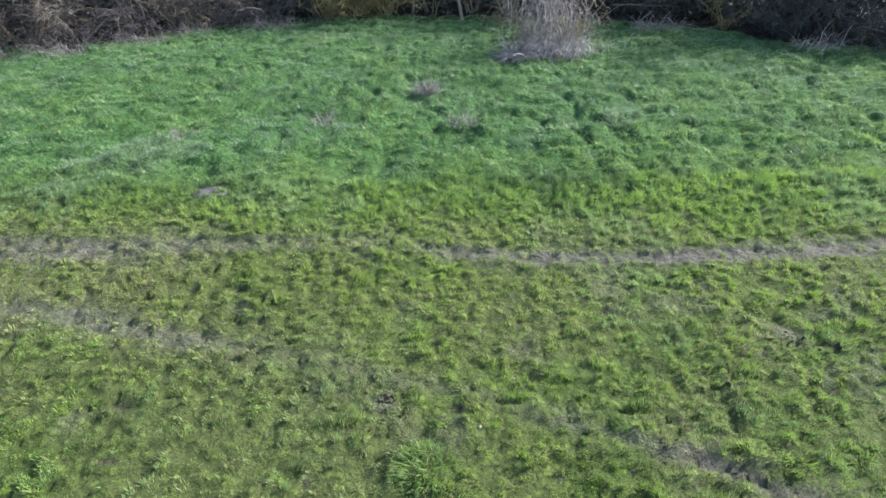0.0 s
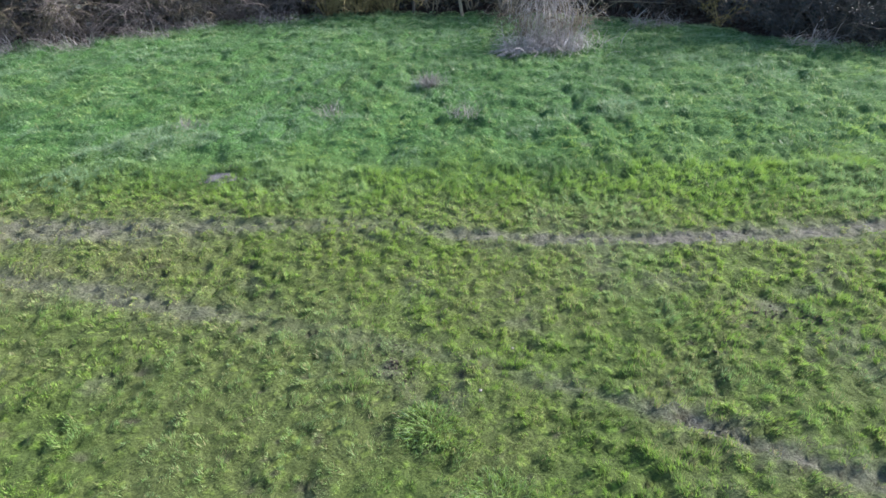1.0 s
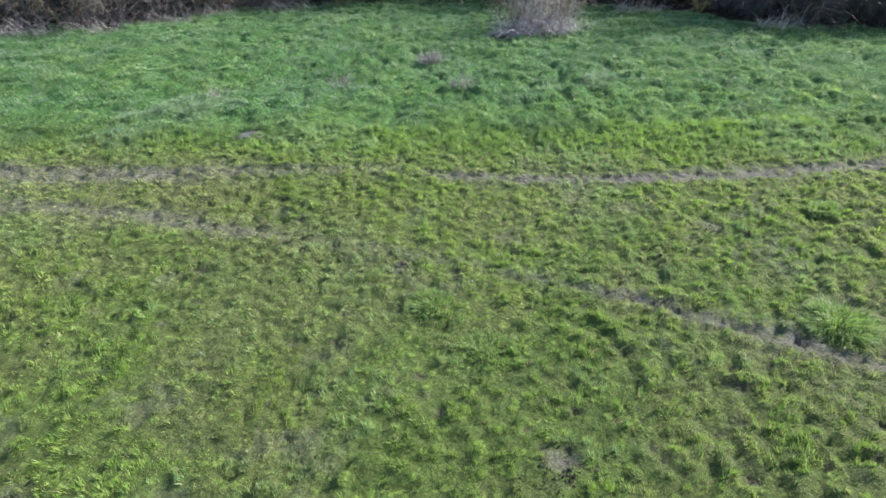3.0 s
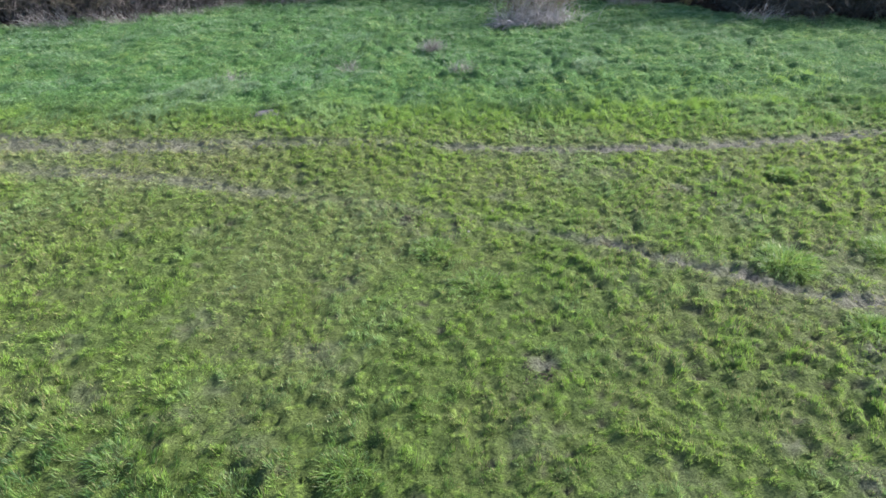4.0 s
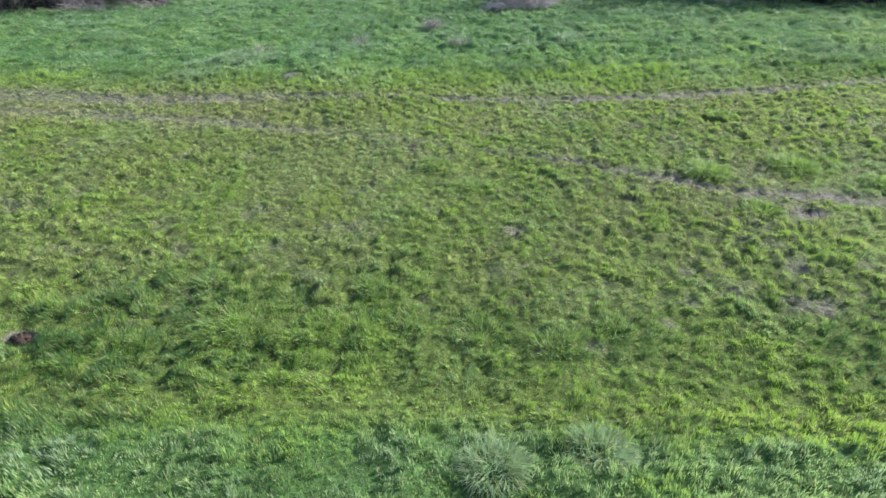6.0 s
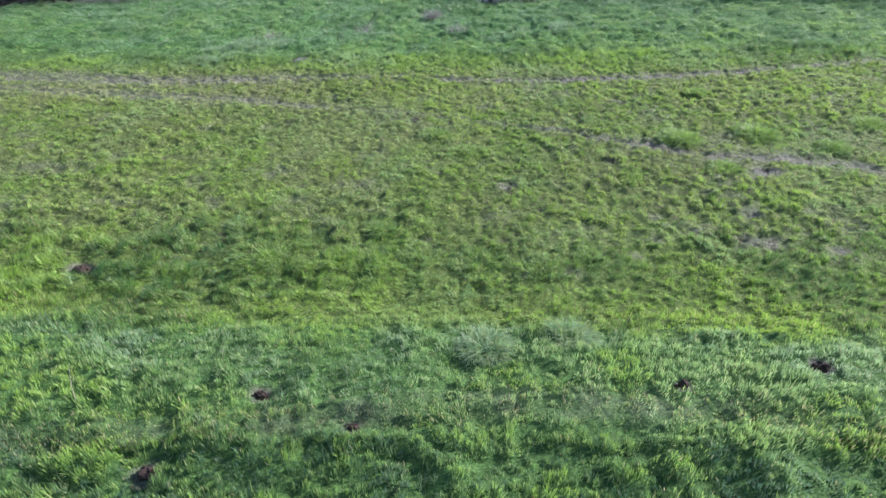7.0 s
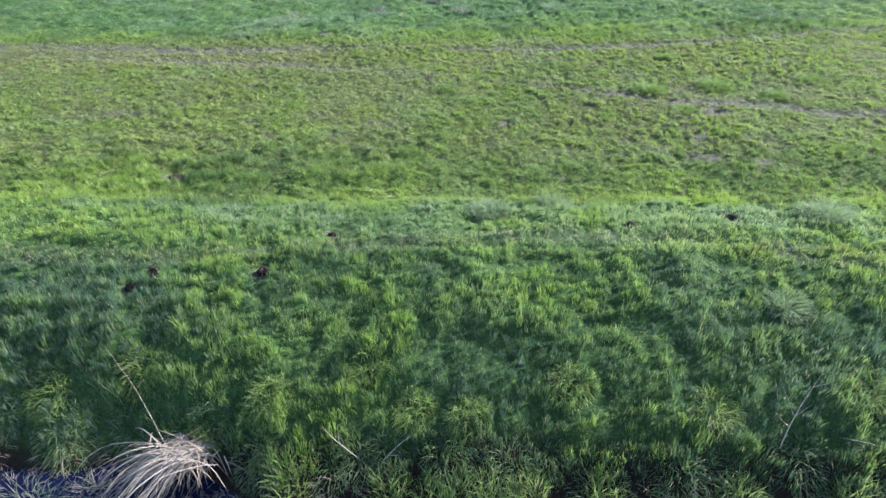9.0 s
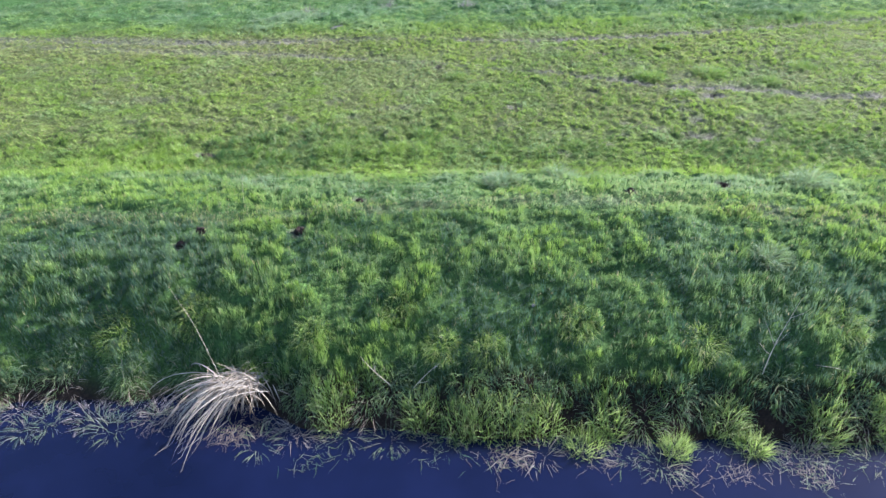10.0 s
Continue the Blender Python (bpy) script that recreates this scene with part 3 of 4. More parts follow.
# ---- hedge ----
def shrub(x, y, h, r, seed, bark, leaf, leaves=1500, size=0.06, stems=12, droop=0.5, label="", twig=9, cool=0.2, dry=0.2, name="hedge_shrub"):
    root = empty_at(name, x, y, ground_z(x, y) - 0.03)
    q = random.Random(seed)
    fine, green = Build(seed + 1), Build(seed + 2)
    spots = []
    for s in range(stems):
        a = q.uniform(0, 6.28)
        base = Vector((math.cos(a), math.sin(a), 0)) * r * 0.35 * q.random()
        way = Vector((math.cos(a) * q.uniform(0.1, 0.8), math.sin(a) * q.uniform(0.1, 0.8), 1.2))
        ln = h * q.uniform(0.7, 1.15)
        pts = wander(q, base, way, ln, 7, 0.22, Vector((math.cos(a) * 0.5, math.sin(a) * 0.5, -droop)))
        r0 = q.uniform(0.010, 0.026) * (0.6 + 0.25 * h)
        wood = Build(seed)
        wood.tube(pts, [r0 * (1 - 0.11 * k) for k in range(8)], 5)
        part("stem", wood.mesh("stem", bark), root)
        for k in range(twig):
            i = q.randint(1, 6)
            p = pts[i].lerp(pts[i + 1], q.random())
            d = Vector((q.uniform(-1, 1), q.uniform(-1, 1), q.uniform(-0.5, 0.8)))
            tw = wander(q, p, d, h * q.uniform(0.2, 0.45), 4, 0.3, Vector((0, 0, -droop)))
            fine.tube(tw, [0.009, 0.007, 0.006, 0.005, 0.003], 3)
            for m in range(3):
                j = q.randint(1, 3)
                d2 = Vector((q.uniform(-1, 1), q.uniform(-1, 1), q.uniform(-0.8, 0.6)))
                t2 = wander(q, tw[j], d2, h * q.uniform(0.08, 0.2), 2, 0.3, Vector((0, 0, -droop)))
                fine.tube(t2, [0.006, 0.005, 0.003], 3)
                spots += t2[1:]
    for k in range(leaves):
        p = q.choice(spots) + Vector((q.gauss(0, 0.06), q.gauss(0, 0.06), q.gauss(0, 0.06)))
        d = Vector((q.uniform(-1, 1), q.uniform(-1, 1), q.uniform(-0.9, 0.5))).normalized()
        green.leaf(p, d, size * q.uniform(0.6, 1.4), (q.random(), q.random() * dry * 2, q.random() * cool * 2))
    part("branchwork", fine.mesh("branchwork", bark), root)["kind"] = "stuff"
    if leaves:
        part("foliage", green.mesh("foliage", leaf), root)["kind"] = "stuff"
    return tagged(root, label, "shrub", "hedge along the pasture")


DARKHEDGE = "tangled leafless hedge shrub with grey twigs"
q = random.Random(5)
for k, x in enumerate(np.arange(-19, -5.5, 1.5)):
    shrub(x, hedge_y(x) + 1.0 + q.uniform(-0.2, 0.4), q.uniform(2.2, 3.0), 1.2, 100 + k, MAUVE_BARK if k % 3 else MID_BARK, HEDGE_LEAF, 500, 0.05, 13, 0.9, DARKHEDGE, twig=11)
for k, x in enumerate(np.arange(-16, -6, 1.15)):
    shrub(x, hedge_y(x) + 0.35, q.uniform(0.8, 1.3), 0.8, 120 + k, MAUVE_BARK, HEDGE_LEAF, 0, 0.05, 9, 1.6, "low arch of grey bare bramble canes at the hedge foot", twig=5, name="bramble")
for k, x in enumerate((-4.9, -3.6, -2.4)):
    shrub(x, hedge_y(x) + 0.9, 2.8, 1.0, 140 + k, OLIVE_BARK, HEDGE_LEAF, 110, 0.05, 20, 0.5, "upright shrub with olive yellow twigs", cool=0, dry=0.4)
for k, x in enumerate((-0.6, 1.0, 2.4)):
    shrub(x, hedge_y(x) + 1.3, 3.0, 1.0, 150 + k, PALE_BARK, HEDGE_LEAF, 350, 0.05, 8, 0.3, "thin shrub with pale bare stems", twig=6, dry=0.4)
for k, x in enumerate((6.6, 8.2)):
    shrub(x, hedge_y(x) + 1.6, 2.6, 1.0, 160 + k, BARK, HEDGE_LEAF, 250, 0.05, 8, 0.6, "sparse bare shrub over dark leaf litter", twig=6, dry=0.5)
for k, x in enumerate(np.arange(11.2, 20, 1.3)):
    # high cool value paints the sky's reflection on the glossy leaves
    shrub(x, hedge_y(x) + 1.1 + q.uniform(-0.2, 0.3), q.uniform(2.0, 2.7), 1.2, 170 + k, BARK, IVY_LEAF, 2600, 0.06, 14, 0.9, "dense dark bramble thicket with blue sky sheen tinted into its leaves", cool=0.5, dry=0.15)
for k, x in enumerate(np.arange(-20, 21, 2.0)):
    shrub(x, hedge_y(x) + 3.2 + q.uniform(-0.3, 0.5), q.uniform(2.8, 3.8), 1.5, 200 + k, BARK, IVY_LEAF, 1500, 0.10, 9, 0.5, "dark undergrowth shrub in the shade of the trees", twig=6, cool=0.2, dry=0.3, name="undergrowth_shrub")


def tree(x, y, h, seed):
    root = empty_at("tree", x, y, ground_z(x, y) - 0.05)
    q = random.Random(seed)
    wood, limbs, crown = Build(seed), Build(seed + 1), Build(seed + 2)
    pts = wander(q, Vector((0, 0, 0)), Vector((q.uniform(-0.1, 0.1), q.uniform(-0.1, 0.1), 1)), h, 9, 0.06)
    wood.tube(pts, [0.17 * (1 - k / 10.5) * h / 8 for k in range(10)], 8)
    spots = []
    for k in range(22):
        i = q.randint(3, 8)
        d = Vector((q.uniform(-1, 1), q.uniform(-1, 1), q.uniform(0.1, 0.9)))
        l1 = wander(q, pts[i], d, h * q.uniform(0.2, 0.4), 5, 0.2)
        limbs.tube(l1, [0.05, 0.04, 0.03, 0.025, 0.018, 0.01], 4)
        for m in range(7):
            d = Vector((q.uniform(-1, 1), q.uniform(-1, 1), q.uniform(-0.3, 0.8)))
            l2 = wander(q, l1[q.randint(1, 5)], d, h * q.uniform(0.08, 0.18), 3, 0.25)
            limbs.tube(l2, [0.015, 0.012, 0.009, 0.005], 3)
            spots += l2[1:]
    for k in range(2200):
        p = q.choice(spots) + Vector((q.gauss(0, 0.22), q.gauss(0, 0.22), q.gauss(0, 0.2)))
        d = Vector((q.uniform(-1, 1), q.uniform(-1, 1), q.uniform(-0.9, 0.5))).normalized()
        crown.leaf(p, d, q.uniform(0.10, 0.2), (q.random(), q.random() * 0.4, q.random() * 0.4))
    part("trunk", wood.mesh("trunk", BARK), root)
    part("limbs", limbs.mesh("limbs", BARK), root)["kind"] = "stuff"
    part("crown", crown.mesh("crown", HEDGE_LEAF), root)["kind"] = "stuff"
    return tagged(root, "tall slender tree with a thin crown behind the hedge", "tree", "trees behind the hedge")


for k, x in enumerate(np.arange(-24, 25, 3.4)):
    tree(x + q.uniform(-0.8, 0.8), hedge_y(x) + 5.0 + q.uniform(0, 2.5), q.uniform(4.6, 6.2), 300 + k)


def thicket():
    """The dense shaded growth behind the hedge, too tangled to tell its plants apart."""
    b = Build(9)
    q = random.Random(9)
    for k in range(26000):
        x = q.uniform(-24, 24)
        p = Vector((x, float(hedge_y(x)) + 1.2 + q.uniform(0, 6.5), 0.02 + 3.2 * q.random() ** 1.4))
        d = Vector((q.uniform(-1, 1), q.uniform(-1, 1), q.uniform(-0.9, 0.5))).normalized()
        # leaf colour near black, so the hedge's inner shade is painted in
        b.leaf(p, d, q.uniform(0.15, 0.34), (q.random(), q.random() * 0.7, q.random() * 0.3))
    return tagged(new("thicket", b.mesh("thicket", IVY_LEAF)), "tangled undergrowth darkened for the hedge's shaded inside", "undergrowth", kind="stuff")


thicket()


def dark_backing():
    """Leaf backing further back, added to keep bright sky out of the hedge's gaps."""
    b = Build(19)
    q = random.Random(19)
    for k in range(11000):
        x = q.uniform(-45, 45)
        p = Vector((x, float(hedge_y(x)) + 9 + q.uniform(0, 6), 0.02 + 5.0 * q.random() ** 1.2))
        d = Vector((q.uniform(-1, 1), q.uniform(-1, 1), q.uniform(-0.9, 0.5))).normalized()
        b.leaf(p, d, q.uniform(0.5, 0.95), (q.random(), q.random() * 0.7, q.random() * 0.3))
    return tagged(new("dark_backing", b.mesh("dark_backing", IVY_LEAF)), "dark leaf backing added behind the hedge to close sky gaps", "wood", kind="stuff")


dark_backing()


# ---- single plants, mounds and litter ----
def tussock(name, x, y, r, h, n, seed, mat, tint, label, width=0.012, lean=(0, 0), spread=0.8, category="grass tuft", group="", z=None, droop=1.6):
    """A clump of arching blades; tint: the middle values of the three colour mixes."""
    q = random.Random(seed)
    b = Build(seed)
    z0 = ground_z(x, y) if z is None else z
    turns, radii = [q.uniform(0, 6.28) for k in range(n)], [r * math.sqrt(q.random()) for k in range(n)]
    floor = height(x + np.array(radii) * np.cos(turns), y + np.array(radii) * np.sin(turns)) if z is None else np.full(n, z)
    for k in range(n):
        a, d = turns[k], radii[k]
        px, py = d * math.cos(a), d * math.sin(a)
        base = Vector((px, py, float(floor[k]) - z0 - 0.01))
        out = Vector((math.cos(a) * spread * (0.3 + d / r) + lean[0] + q.gauss(0, 0.3), math.sin(a) * spread * (0.3 + d / r) + lean[1] + q.gauss(0, 0.3), q.uniform(1.0, 1.8)))
        L = h * q.uniform(0.55, 1.15) * (1.15 - 0.65 * (d / r) ** 2)
        pts = wander(q, base, out, L, 4, 0.10, Vector((out.x * 0.7, out.y * 0.7, -droop)))
        t = tuple(min(1, max(0, v + q.gauss(0, 0.22))) for v in tint)
        b.blade(pts, width * q.uniform(0.6, 1.3), t)
    ob = new(name, b.mesh(name, mat))
    ob.location = (x, y, z0)
    return tagged(ob, label, category, group)


LUSH = "thick tussock of tall bright green grass in the pasture"
for k, (x, y, r, h) in enumerate(((5.02, 2.25, 0.42, 0.32), (6.75, 2.45, 0.44, 0.26), (6.35, 5.25, 0.3, 0.16), (-0.15, 2.8, 0.36, 0.14), (0.52, 1.85, 0.45, 0.13), (7.93, 1.65, 0.35, 0.18), (9.4, 2.9, 0.4, 0.2), (5.45, 0.75, 0.35, 0.15), (-2.6, -2.2, 0.7, 0.17), (-1.3, -2.4, 0.7, 0.17))):
    tussock("grass_tussock", x, y, r, h, 1000, 400 + k, GRASS, (0.65, 0.04, 0.0), LUSH, 0.008, (-0.15, -0.2), 0.5, group="tussocks in the pasture", droop=1.1)
for k, (x, y, r) in enumerate(((-0.3, -2.1, 0.35), (0.6, -2.35, 0.4), (-2.0, -1.6, 0.3), (1.5, -2.6, 0.35), (-3.9, -2.6, 0.4), (-4.7, -1.7, 0.35), (-0.9, -1.3, 0.3), (2.3, -2.3, 0.25), (-3.3, -1.2, 0.3))):
    tussock("grass_tussock", x, y, r, 0.17, 420, 450 + k, GRASS, (0.5, 0.05, 0.02), "dense green grass tussock at the bank's foot", 0.008, (-0.1, -0.15), 0.4, group="tussocks in the pasture", droop=0.9)
PALEGRASS = "bluish pale grass tussock among greener grass"
for k, (x, y, r, h) in enumerate(((5.45, -5.2, 0.32, 0.34), (3.95, -7.3, 0.22, 0.24), (0.6, -4.75, 0.28, 0.28), (1.6, -4.55, 0.30, 0.24), (4.05, 12.4, 0.5, 0.28), (-6.9, 10.7, 0.55, 0.17), (-6.2, 10.45, 0.5, 0.16), (-5.5, 10.9, 0.45, 0.16), (-7.5, 10.4, 0.45, 0.16), (-6.5, 11.2, 0.5, 0.17))):
    tussock("pale_tussock", x, y, r, h, 900, 420 + k, GRASS, (0.45, 0.12, 0.85 if y > 0 else 0.6), PALEGRASS, 0.008, (0.1, -0.2), 0.4, group="pale tussocks", droop=1.2)
for k, (x, y, r, h) in enumerate(((-0.94, -8.0, 0.2, 0.2), (1.25, -8.3, 0.24, 0.21), (2.75, -8.55, 0.25, 0.21), (0.15, -8.6, 0.22, 0.2), (-2.0, -8.35, 0.25, 0.22), (-4.6, -8.1, 0.25, 0.2), (4.4, -8.4, 0.25, 0.22), (-3.6, -7.9, 0.25, 0.2), (-0.4, -8.5, 0.22, 0.2))):
    tussock("bank_tussock", x, y, r, h, 500, 430 + k, GRASS, (0.9, 0.15, 0.05), "yellow green grass tussock leaning down the bank", 0.007, (-0.1, -0.35), 0.35, group="tussocks on the bank slope")


def mound(name, x, y, r, h, clods, seed, mat, label, category, dome=True):
    """A crumbled heap: a lumpy low dome with loose clods about it."""
    q = random.Random(seed)
    root = empty_at(name, x, y, ground_z(x, y) - 0.012)
    if dome:
        bm = bmesh.new()
        bmesh.ops.create_icosphere(bm, subdivisions=3, radius=1)
        for v in bm.verts:
            c = v.co.copy()
            wob = 1 + 0.35 * noise.noise(c * 2.3 + Vector((seed, 0, 0))) + 0.25 * noise.noise(c * 6 + Vector((0, seed, 0)))
            v.co = Vector((c.x * r * wob, c.y * r * 0.8 * wob, max(c.z, -0.3) * h * wob))
        me = bpy.data.meshes.new("dome")
        bm.to_mesh(me)
        bm.free()
        me.materials.append(mat)
        part("dome", me, root)
    bm = bmesh.new()
    bmesh.ops.create_icosphere(bm, subdivisions=1, radius=1)
    for v in bm.verts:
        v.co *= q.uniform(0.7, 1.2)
    me = bpy.data.meshes.new("clod")
    bm.to_mesh(me)
    bm.free()
    me.materials.append(mat)
    for k in range(clods):
        a, d = q.uniform(0, 6.28), r * (q.uniform(0.3, 1.9) if dome else abs(q.gauss(0, 1.0)))
        px, py = d * math.cos(a), d * 0.8 * math.sin(a)
        c = part("clod", me, root)
        s = q.uniform(0.008, 0.026) * (0.8 + r) if dome else q.uniform(0.010, 0.026)
        c.location = (px, py, ground_z(x + px, y + py) - ground_z(x, y) + s * 0.3)
        c.rotation_euler, c.scale = (q.uniform(0, 6), q.uniform(0, 6), q.uniform(0, 6)), (s * q.uniform(0.8, 1.6), s, s * 0.5)
    return tagged(root, label, category)


mound("mole_hill", -4.4, 9.05, 0.36, 0.10, 90, 1, GREY_SOIL, "low grey crumbled molehill in the grass", "molehill")
for k, (x, y, r) in enumerate(((4.25, 4.65, 0.30), (-0.6, 3.75, 0.30), (1.22, 0.05, 0.18), (6.25, 0.75, 0.30), (4.85, 4.5, 0.16), (3.33, 3.9, 0.07))):
    tagged(mound("soil_patch", x, y, r * 0.95, 0.012, int(40 + 200 * r) if r > 0.1 else 8, 10 + k, SOIL, "patch of dark churned soil clods in the turf", "soil patch", False), group="churned soil patches")
for k, (x, y, r) in enumerate(HEAPS):
    tagged(mound("dung_heap", x, y, r, 0.10, 9, 30 + k, DUNG, "small heap of dark red brown dung in long grass", "dung heap"), group="dung heaps")


def stalks(name, x, y, seed, n, mat, label, category, start, way, length, bend, width, tint, steps=6, jitter=0.05, z=None):
    """A sheaf of dead stalks; start and way are functions of a random source."""
    q = random.Random(seed)
    b = Build(seed)
    z0 = ground_z(x, y) if z is None else z
    for k in range(n):
        t = tuple(min(1, max(0, v + q.gauss(0, 0.25))) for v in tint)
        p = start(q)
        pts = wander(q, p, way(q), length * q.uniform(0.5, 1.15), steps, jitter, bend)
        floor = (WATER_Z if z is not None else z0) - z0 + 0.005
        pts = [Vector((v.x, v.y, max(v.z, floor))) for v in pts]
        b.blade(pts, width * q.uniform(0.6, 1.4), t)
    ob = new(name, b.mesh(name, mat))
    ob.location = (x, y, z0)
    return tagged(ob, label, category)


# the sheaf of dead sedge that hangs over the water
stalks("straw_clump", -2.82, -8.82, 1, 130, STRAW, "clump of bleached straw hanging over the ditch water", "dead sedge",
       lambda q: Vector((q.gauss(0.02, 0.15), q.gauss(0, 0.09), q.uniform(-0.06, 0.06))), lambda q: Vector((q.gauss(-1.15, 0.3), q.gauss(-0.35, 0.6), q.uniform(-0.05, 0.85))),
       1.12, Vector((-0.2, -0.3, -1.75)), 0.010, (0.85, 0.05, 0.25), 9, 0.085, z=-0.14)
stalks("matted_straw", -2.85, -8.75, 21, 260, STRAW, "brown matted dead leaves under bleached straw", "dead sedge",
       lambda q: Vector((q.gauss(0.0, 0.2), q.gauss(0, 0.1), q.uniform(-0.1, 0.05))), lambda q: Vector((q.gauss(-0.3, 0.8), q.gauss(-0.2, 0.5), q.uniform(-0.2, 0.6))),
       0.42, Vector((-0.1, -0.3, -1.6)), 0.011, (0.35, 0.45, 0.1), 5, 0.15, z=-0.14)
# dry reeds before the hedge
stalks("reed_clump", 3.1, 18.3, 2, 800, DEAD_GREY, "tall clump of bleached dry reeds before the hedge", "reeds",
       lambda q: Vector((q.gauss(0.2, 0.62), q.gauss(0.1, 0.35), 0)), lambda q: Vector((q.gauss(-0.1, 0.35), q.gauss(-0.1, 0.3), 1.2)),
       1.15, Vector((-0.2, -0.5, -1.9)), 0.018, (0.45, 0.15, 0.8), 7, 0.2)
stalks("dead_vine", 3.05, 18.75, 7, 420, DEAD_GREY, "curtain of grey dead vine strands hanging to the ground", "dead vine",
       lambda q: Vector((q.gauss(0.15, 0.55), q.gauss(0.1, 0.28), q.uniform(0.7, 2.1))), lambda q: Vector((q.gauss(0, 0.45), q.gauss(-0.1, 0.4), q.uniform(-1.2, 0.4))),
       1.2, Vector((-0.1, -0.2, -1.8)), 0.014, (0.35, 0.25, 0.75), 7, 0.26)
stalks("fallen_reeds", 2.6, 18.1, 3, 420, DEAD_GREY, "flattened grey dry reeds lying on the grass", "reeds",
       lambda q: Vector((q.uniform(-0.7, 0.8), q.gauss(0.0, 0.15), 0.08)), lambda q: Vector((q.gauss(-1.0, 0.6), q.gauss(-0.3, 0.4), q.uniform(0.0, 0.4))),
       0.9, Vector((0, 0, -0.5)), 0.02, (0.5, 0.1, 0.5), 5, 0.1)
for k, (x, y, w, n) in enumerate(((-13.0, 19.3, 1.1, 200), (-10.8, 20.8, 1.0, 170), (-9.4, 21.5, 0.8, 90), (7.3, 20.8, 0.9, 160), (-15.4, 19.0, 1.0, 240), (11.4, 18.0, 0.8, 120), (-6.5, 22.6, 0.8, 120))):
    stalks("dry_grass_clump", x, y, 10 + k, n, DEAD_GREY, "clump of grey dry grass along the hedge foot", "dry grass",
           lambda q, w=w: Vector((q.uniform(-w, w), q.gauss(0.1, 0.25), 0)), lambda q: Vector((q.gauss(0, 0.5), q.gauss(-0.2, 0.3), 1.0)),
           0.85, Vector((0, -0.4, -1.2)), 0.014, (0.12, 0.3, 0.7), 5, 0.16)["group"] = "dry grass at the hedge foot"


def dead_stem(x, y, z, seed, way, length, branches, label, mat=DRY_STEM, r0=0.009, name="dead_weed"):
    q = random.Random(seed)
    b = Build(seed)
    pts = wander(q, Vector((0, 0, 0)), Vector(way), length, 8, 0.07)
    b.tube(pts, [r0 * (1 - 0.09 * k) for k in range(9)], 5)
    for k in range(branches):
        d = (Vector(way).normalized() + Vector((q.uniform(-1, 1), q.uniform(-0.6, 0.6), q.uniform(-0.4, 0.6)))).normalized()
        tw = wander(q, pts[q.randint(2, 6)], d, length * q.uniform(0.2, 0.4), 4, 0.15)
        b.tube(tw, [r0 * 0.6, r0 * 0.5, r0 * 0.45, r0 * 0.35, r0 * 0.2], 4)
    ob = new(name, b.mesh(name, mat))
    ob.location = (x, y, z)
    return tagged(ob, label, "dead weed", "dead weeds on the bank")


STEM = "thin bleached dead weed on the bank"
for k, (x, y, way, length, br) in enumerate(((-3.0, -8.75, (-0.45, 0.3, 1.0), 1.6, 0), (3.3, -8.9, (0.14, 0.2, 1.0), 1.0, 4), (3.9, -8.85, (0.9, -0.3, 0.12), 0.5, 1), (-1.0, -8.85, (-0.5, 0.0, 0.8), 0.55, 2),
                                          (-0.75, -8.9, (0.5, 0.1, 0.7), 0.5, 2), (-5.0, -8.5, (0.6, -0.2, 0.7), 0.4, 0), (-3.5, -5.7, (0.05, 0.1, 1.0), 0.45, 0), (-4.3, -8.5, (0.7, -0.4, 0.6), 0.5, 0))):
    dead_stem(x, y, ground_z(x, y), 500 + k, way, length, br, STEM, r0=0.0035 if br < 2 else 0.006)

# ---- the water's edge ----
def shore(x):
    """Where the bank meets the water."""
    ys = np.linspace(-10.2, -8.2, 81)
    zs = height(np.full(81, x), ys)
    return float(ys[np.argmax(zs > WATER_Z)])


q = random.Random(77)
for k, x in enumerate((-0.65, 0.05, 0.4, 0.75, 1.2, 1.5, 2.2, 3.05, 3.9, 4.6, -1.7, -0.2, 2.8, 5.4)):
    bright = 0.8 if k < 10 else 0.5
    tussock("waterside_tuft", x, shore(x) + (-0.12 if k in (4, 6, 7) else 0.12), 0.16 if k in (6, 7) else 0.22, 0.28, 340, 600 + k, SEDGE, (bright + 0.12, 0.08, 0.0), "bright green sedge tuft at the water's edge", 0.008,
            (0, -0.1), 0.18, "sedge tuft", "sedge tufts along the ditch", None if k not in (4, 6, 7) else WATER_Z - 0.02, 0.35)
for k in range(34):
    x = -6.5 + 13 * k / 33 + q.uniform(-0.15, 0.15)
    tussock("edge_grass", x, shore(x) + q.uniform(0.08, 0.45), 0.24, 0.18, 260, 700 + k, SEDGE, (q.uniform(0.2, 0.7), 0.1, 0.3), "green grass tuft drooping over the water's edge", 0.007,
            (0, -0.35), 0.6, "grass tuft", "grass tufts along the water's edge")


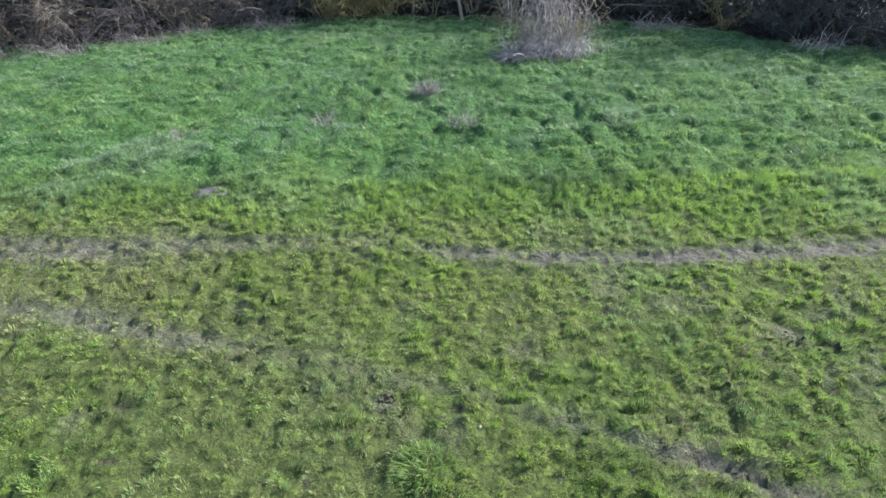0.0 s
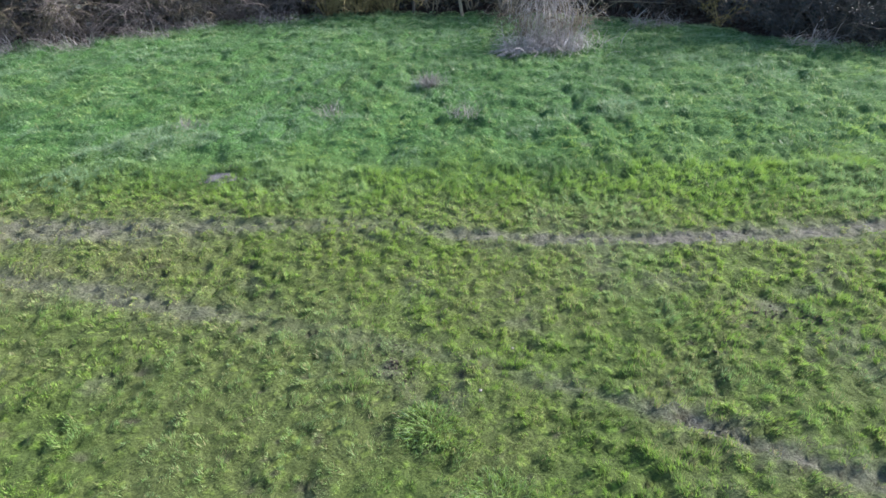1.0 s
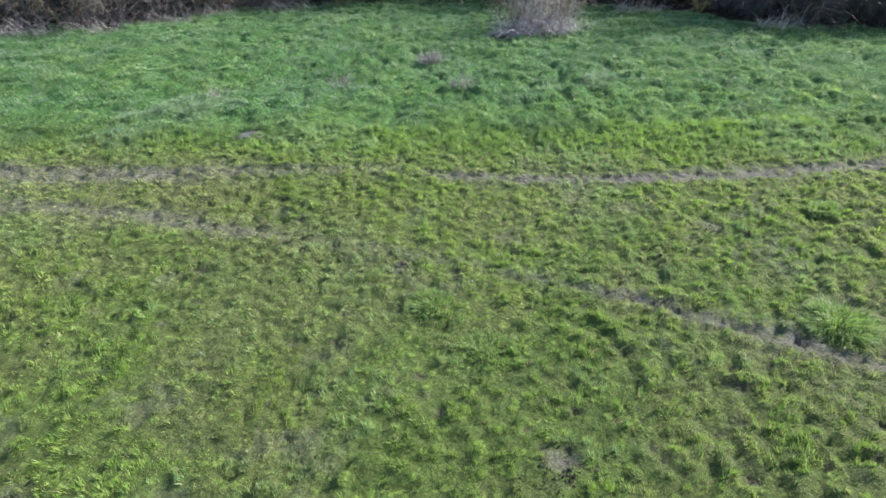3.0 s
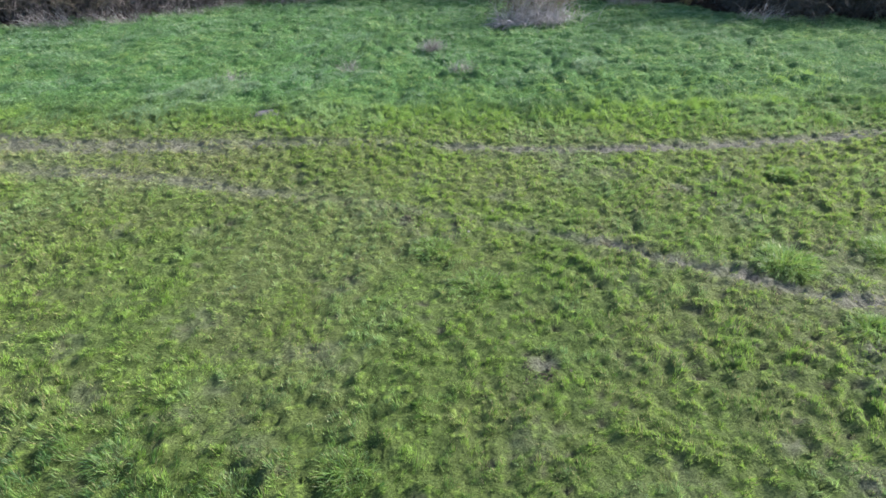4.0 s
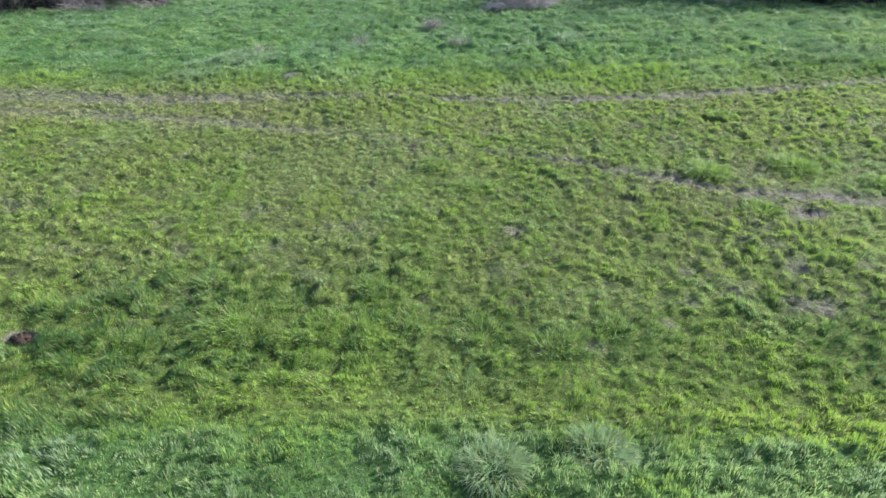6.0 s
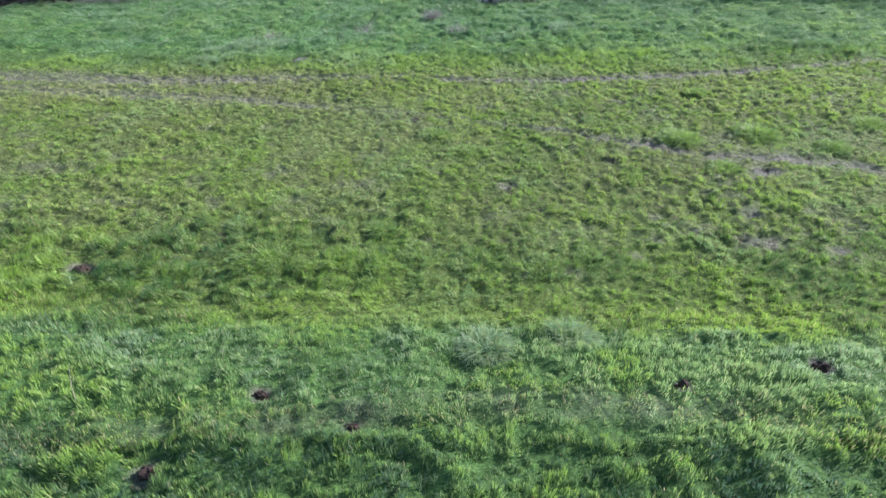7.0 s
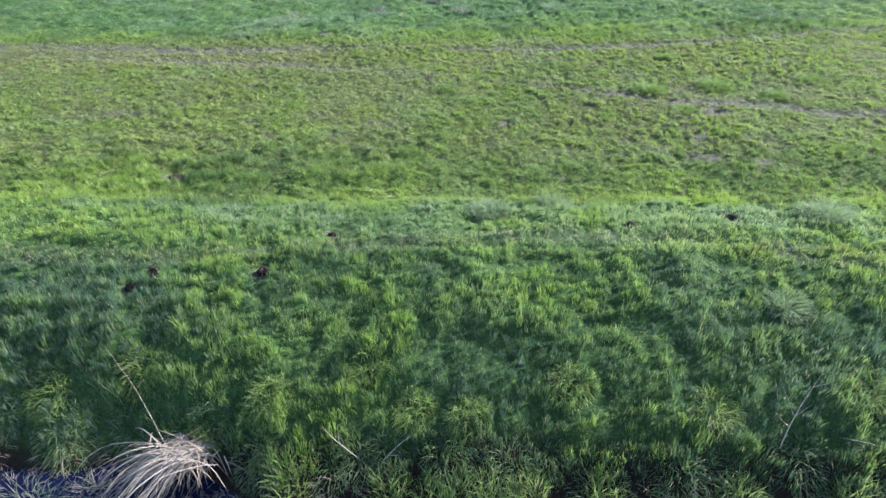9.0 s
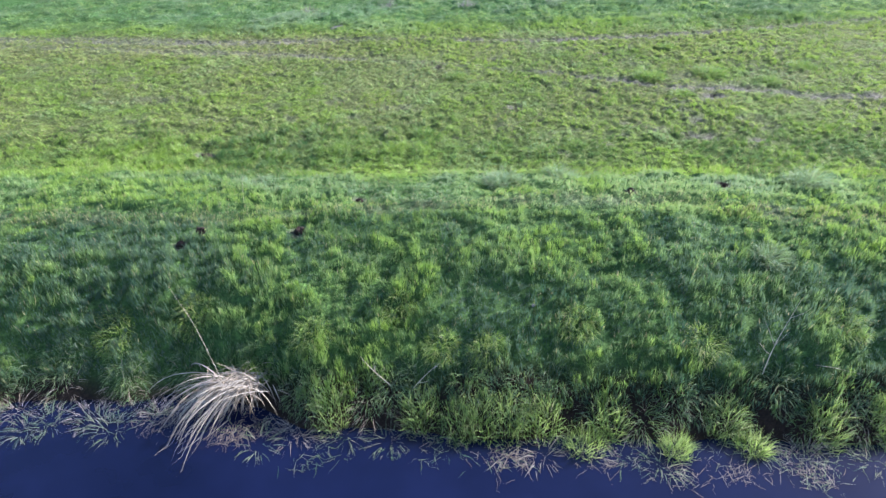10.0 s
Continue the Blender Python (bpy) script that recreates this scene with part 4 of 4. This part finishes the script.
def floating(name, label, n, seed, mat, tint):
    """Dead blades lying on the water in loose rafts near the bank."""
    q = random.Random(seed)
    b = Build(seed)
    rafts = [(cx, shore(cx) - q.uniform(-0.1, 0.5)) for cx in (q.uniform(-6.3, 6) for k in range(26))]
    for k in range(n):
        cx, cy = q.choice(rafts)
        x, y = cx + q.gauss(0, 0.16), cy + q.gauss(0, 0.08)
        a = q.uniform(0, 6.28)
        L = q.uniform(0.05, 0.22)
        rise = q.uniform(0.0, 0.35) if q.random() < 0.4 else 0
        p = Vector((x, y, WATER_Z + 0.004))
        pts = [p + Vector((math.cos(a) * L * s, math.sin(a) * L * s, rise * L * 2 * s * (1.2 - s))) for s in (0, 0.35, 0.7, 1)]
        pts[2] += Vector((q.gauss(0, 0.02), q.gauss(0, 0.02), 0))
        b.blade(pts, q.uniform(0.0025, 0.005), tuple(min(1, max(0, v + q.gauss(0, 0.25))) for v in tint), Vector((-math.sin(a), math.cos(a), 0.1)))
    return tagged(new(name, b.mesh(name, mat)), label, "plant litter", kind="stuff")


floating("floating_litter", "dead grass blades floating on the ditch water", 1300, 5, STRAW, (0.2, 0.6, 0.4))
floating("floating_green_blades", "green grass blades trailing in the ditch water", 700, 6, SEDGE, (0.4, 0.3, 0.3))

# ---- wood in the hedge ----
def limb(x, y, z, seed, way, length, r0, label, branches=3, mat=PALE_BARK, name="fallen_branch", category="branch"):
    q = random.Random(seed)
    b = Build(seed)
    pts = wander(q, Vector((0, 0, 0)), Vector(way), length, 8, 0.06)
    b.tube(pts, [r0 * (1 - 0.08 * k) for k in range(9)], 7)
    for k in range(branches):
        d = Vector((q.uniform(-1, 1), q.uniform(-1, 0.3), q.uniform(-0.5, 0.8)))
        tw = wander(q, pts[q.randint(3, 7)], d, length * q.uniform(0.2, 0.4), 5, 0.2)
        b.tube(tw, [r0 * 0.5, r0 * 0.42, r0 * 0.36, r0 * 0.3, r0 * 0.2, r0 * 0.1], 5)
    ob = new(name, b.mesh(name, mat))
    ob.location = (x, y, z)
    return tagged(ob, label, category)


limb(5.9, 21.9, 0.75, 1, (1, 0.1, -0.06), 2.6, 0.026, "pale fallen branch caught across the hedge shrubs", 3, MID_BARK)
limb(6.2, 22.3, 0.9, 2, (1, 0.15, 0.02), 2.2, 0.03, "grey fallen branch resting in the hedge", 2, BARK)
limb(4.3, 20.2, 0.0, 3, (0.5, 0.0, 1.0), 1.8, 0.03, "crooked pale branch rising from the dry reeds", 4, name="crooked_branch")
limb(0.55, 23.6, 0.0, 4, (-0.15, 0.1, 1.0), 4.2, 0.07, "leaning pale tree stem in the hedge", 5, name="leaning_stem", category="tree stem")
limb(-1.4, 23.9, 0.0, 5, (0.05, 0.1, 1.0), 4.2, 0.06, "upright grey tree stem in the hedge", 5, BARK, "upright_stem", "tree stem")
limb(2.2, 23.7, 0.0, 6, (0.1, 0.1, 1.0), 4.4, 0.09, "thick shaded tree stem in the hedge", 5, BARK, "upright_stem", "tree stem")
shrub(9.75, 21.2, 1.5, 0.3, 901, OLIVE_BARK, YELLOW_LEAF, 420, 0.07, 7, 0.1, "narrow upright shrub with yellow leaves", twig=5, cool=0, dry=0.2, name="yellow_shrub")
shrub(2.7, 19.5, 2.4, 0.7, 905, MID_BARK, HEDGE_LEAF, 260, 0.05, 16, 0.9, "pale twiggy shrub growing out of dry reeds", twig=9, dry=0.6, name="reed_shrub")
shrub(3.9, 19.3, 1.9, 0.5, 906, PALE_BARK, HEDGE_LEAF, 120, 0.05, 10, 0.9, "pale twiggy shrub growing out of dry reeds", twig=8, dry=0.6, name="reed_shrub")

# sparse shoots that stand in the shallows
q = random.Random(88)
for k, x in enumerate((-6.0, -5.6, -5.35, -5.1, -4.7, -4.5, -4.3, -3.8, -3.3, -2.5, -2.1, -1.5, -1.0, 0.7, 2.0, 3.1, 3.6, 4.3, 4.9)):
    tussock("water_shoot", x, shore(x) - q.uniform(0.05, 0.5), 0.22, 0.26, 80, 800 + k, STRAW if k % 3 == 1 else SEDGE, (0.4, 0.35, 0.5), "sparse grass shoots standing in shallow water", 0.006, (0, 0), 1.2, "water plant", "shoots in the shallows", WATER_Z - 0.01, 1.0)
for k, x in enumerate((-5.9, -5.2, -4.4, -3.7, -1.2, 1.9, 4.3)):
    tussock("dead_grass_tuft", x, shore(x) + 0.1, 0.25, 0.26, 60, 830 + k, STRAW, (0.3, 0.5, 0.3), "tuft of dead grass hanging over the ditch edge", 0.006, (0, -0.5), 0.8, "dead grass", "dead tufts along the ditch", None, 1.6)


# ---- small pale things in the turf ----
def pebble(x, y, r, seed, label):
    q = random.Random(seed)
    bm = bmesh.new()
    bmesh.ops.create_icosphere(bm, subdivisions=2, radius=r)
    for v in bm.verts:
        v.co *= 1 + 0.25 * noise.noise(v.co / r * 1.4 + Vector((seed, 0, 0)))
        v.co.z *= 0.6
    me = bpy.data.meshes.new("pale_stone")
    bm.to_mesh(me)
    bm.free()
    me.materials.append(STONE)
    ob = new("pale_stone", me)
    ob.location = (x, y, ground_z(x, y) + r * 0.3)
    return tagged(ob, label, "stone", "pale stones")


for k, (x, y, r) in enumerate(((0.42, 3.35, 0.022), (0.75, -8.04, 0.026), (4.7, -6.2, 0.02), (5.6, -5.6, 0.02), (0.85, 4.1, 0.018))):
    pebble(x, y, r, 60 + k, "small pale stone lying in the grass")

for k, (x, y, n) in enumerate(((-0.5, 14.7, 300), (0.35, 12.2, 90), (-2.8, 12.4, 60), (-6.0, 11.6, 60))):
    stalks("dry_grass_tuft", x, y, 40 + k, n, DEAD_GREY, "thin tuft of grey dry grass in the meadow", "dry grass",
           lambda q: Vector((q.gauss(0, 0.2), q.gauss(0, 0.12), 0.03)), lambda q: Vector((q.gauss(0, 0.4), q.gauss(0, 0.4), 1.0)),
           0.42, Vector((0, 0, -0.5)), 0.010, (0.3, 0.4, 0.6), 4, 0.1)["group"] = "dry tufts in the meadow"
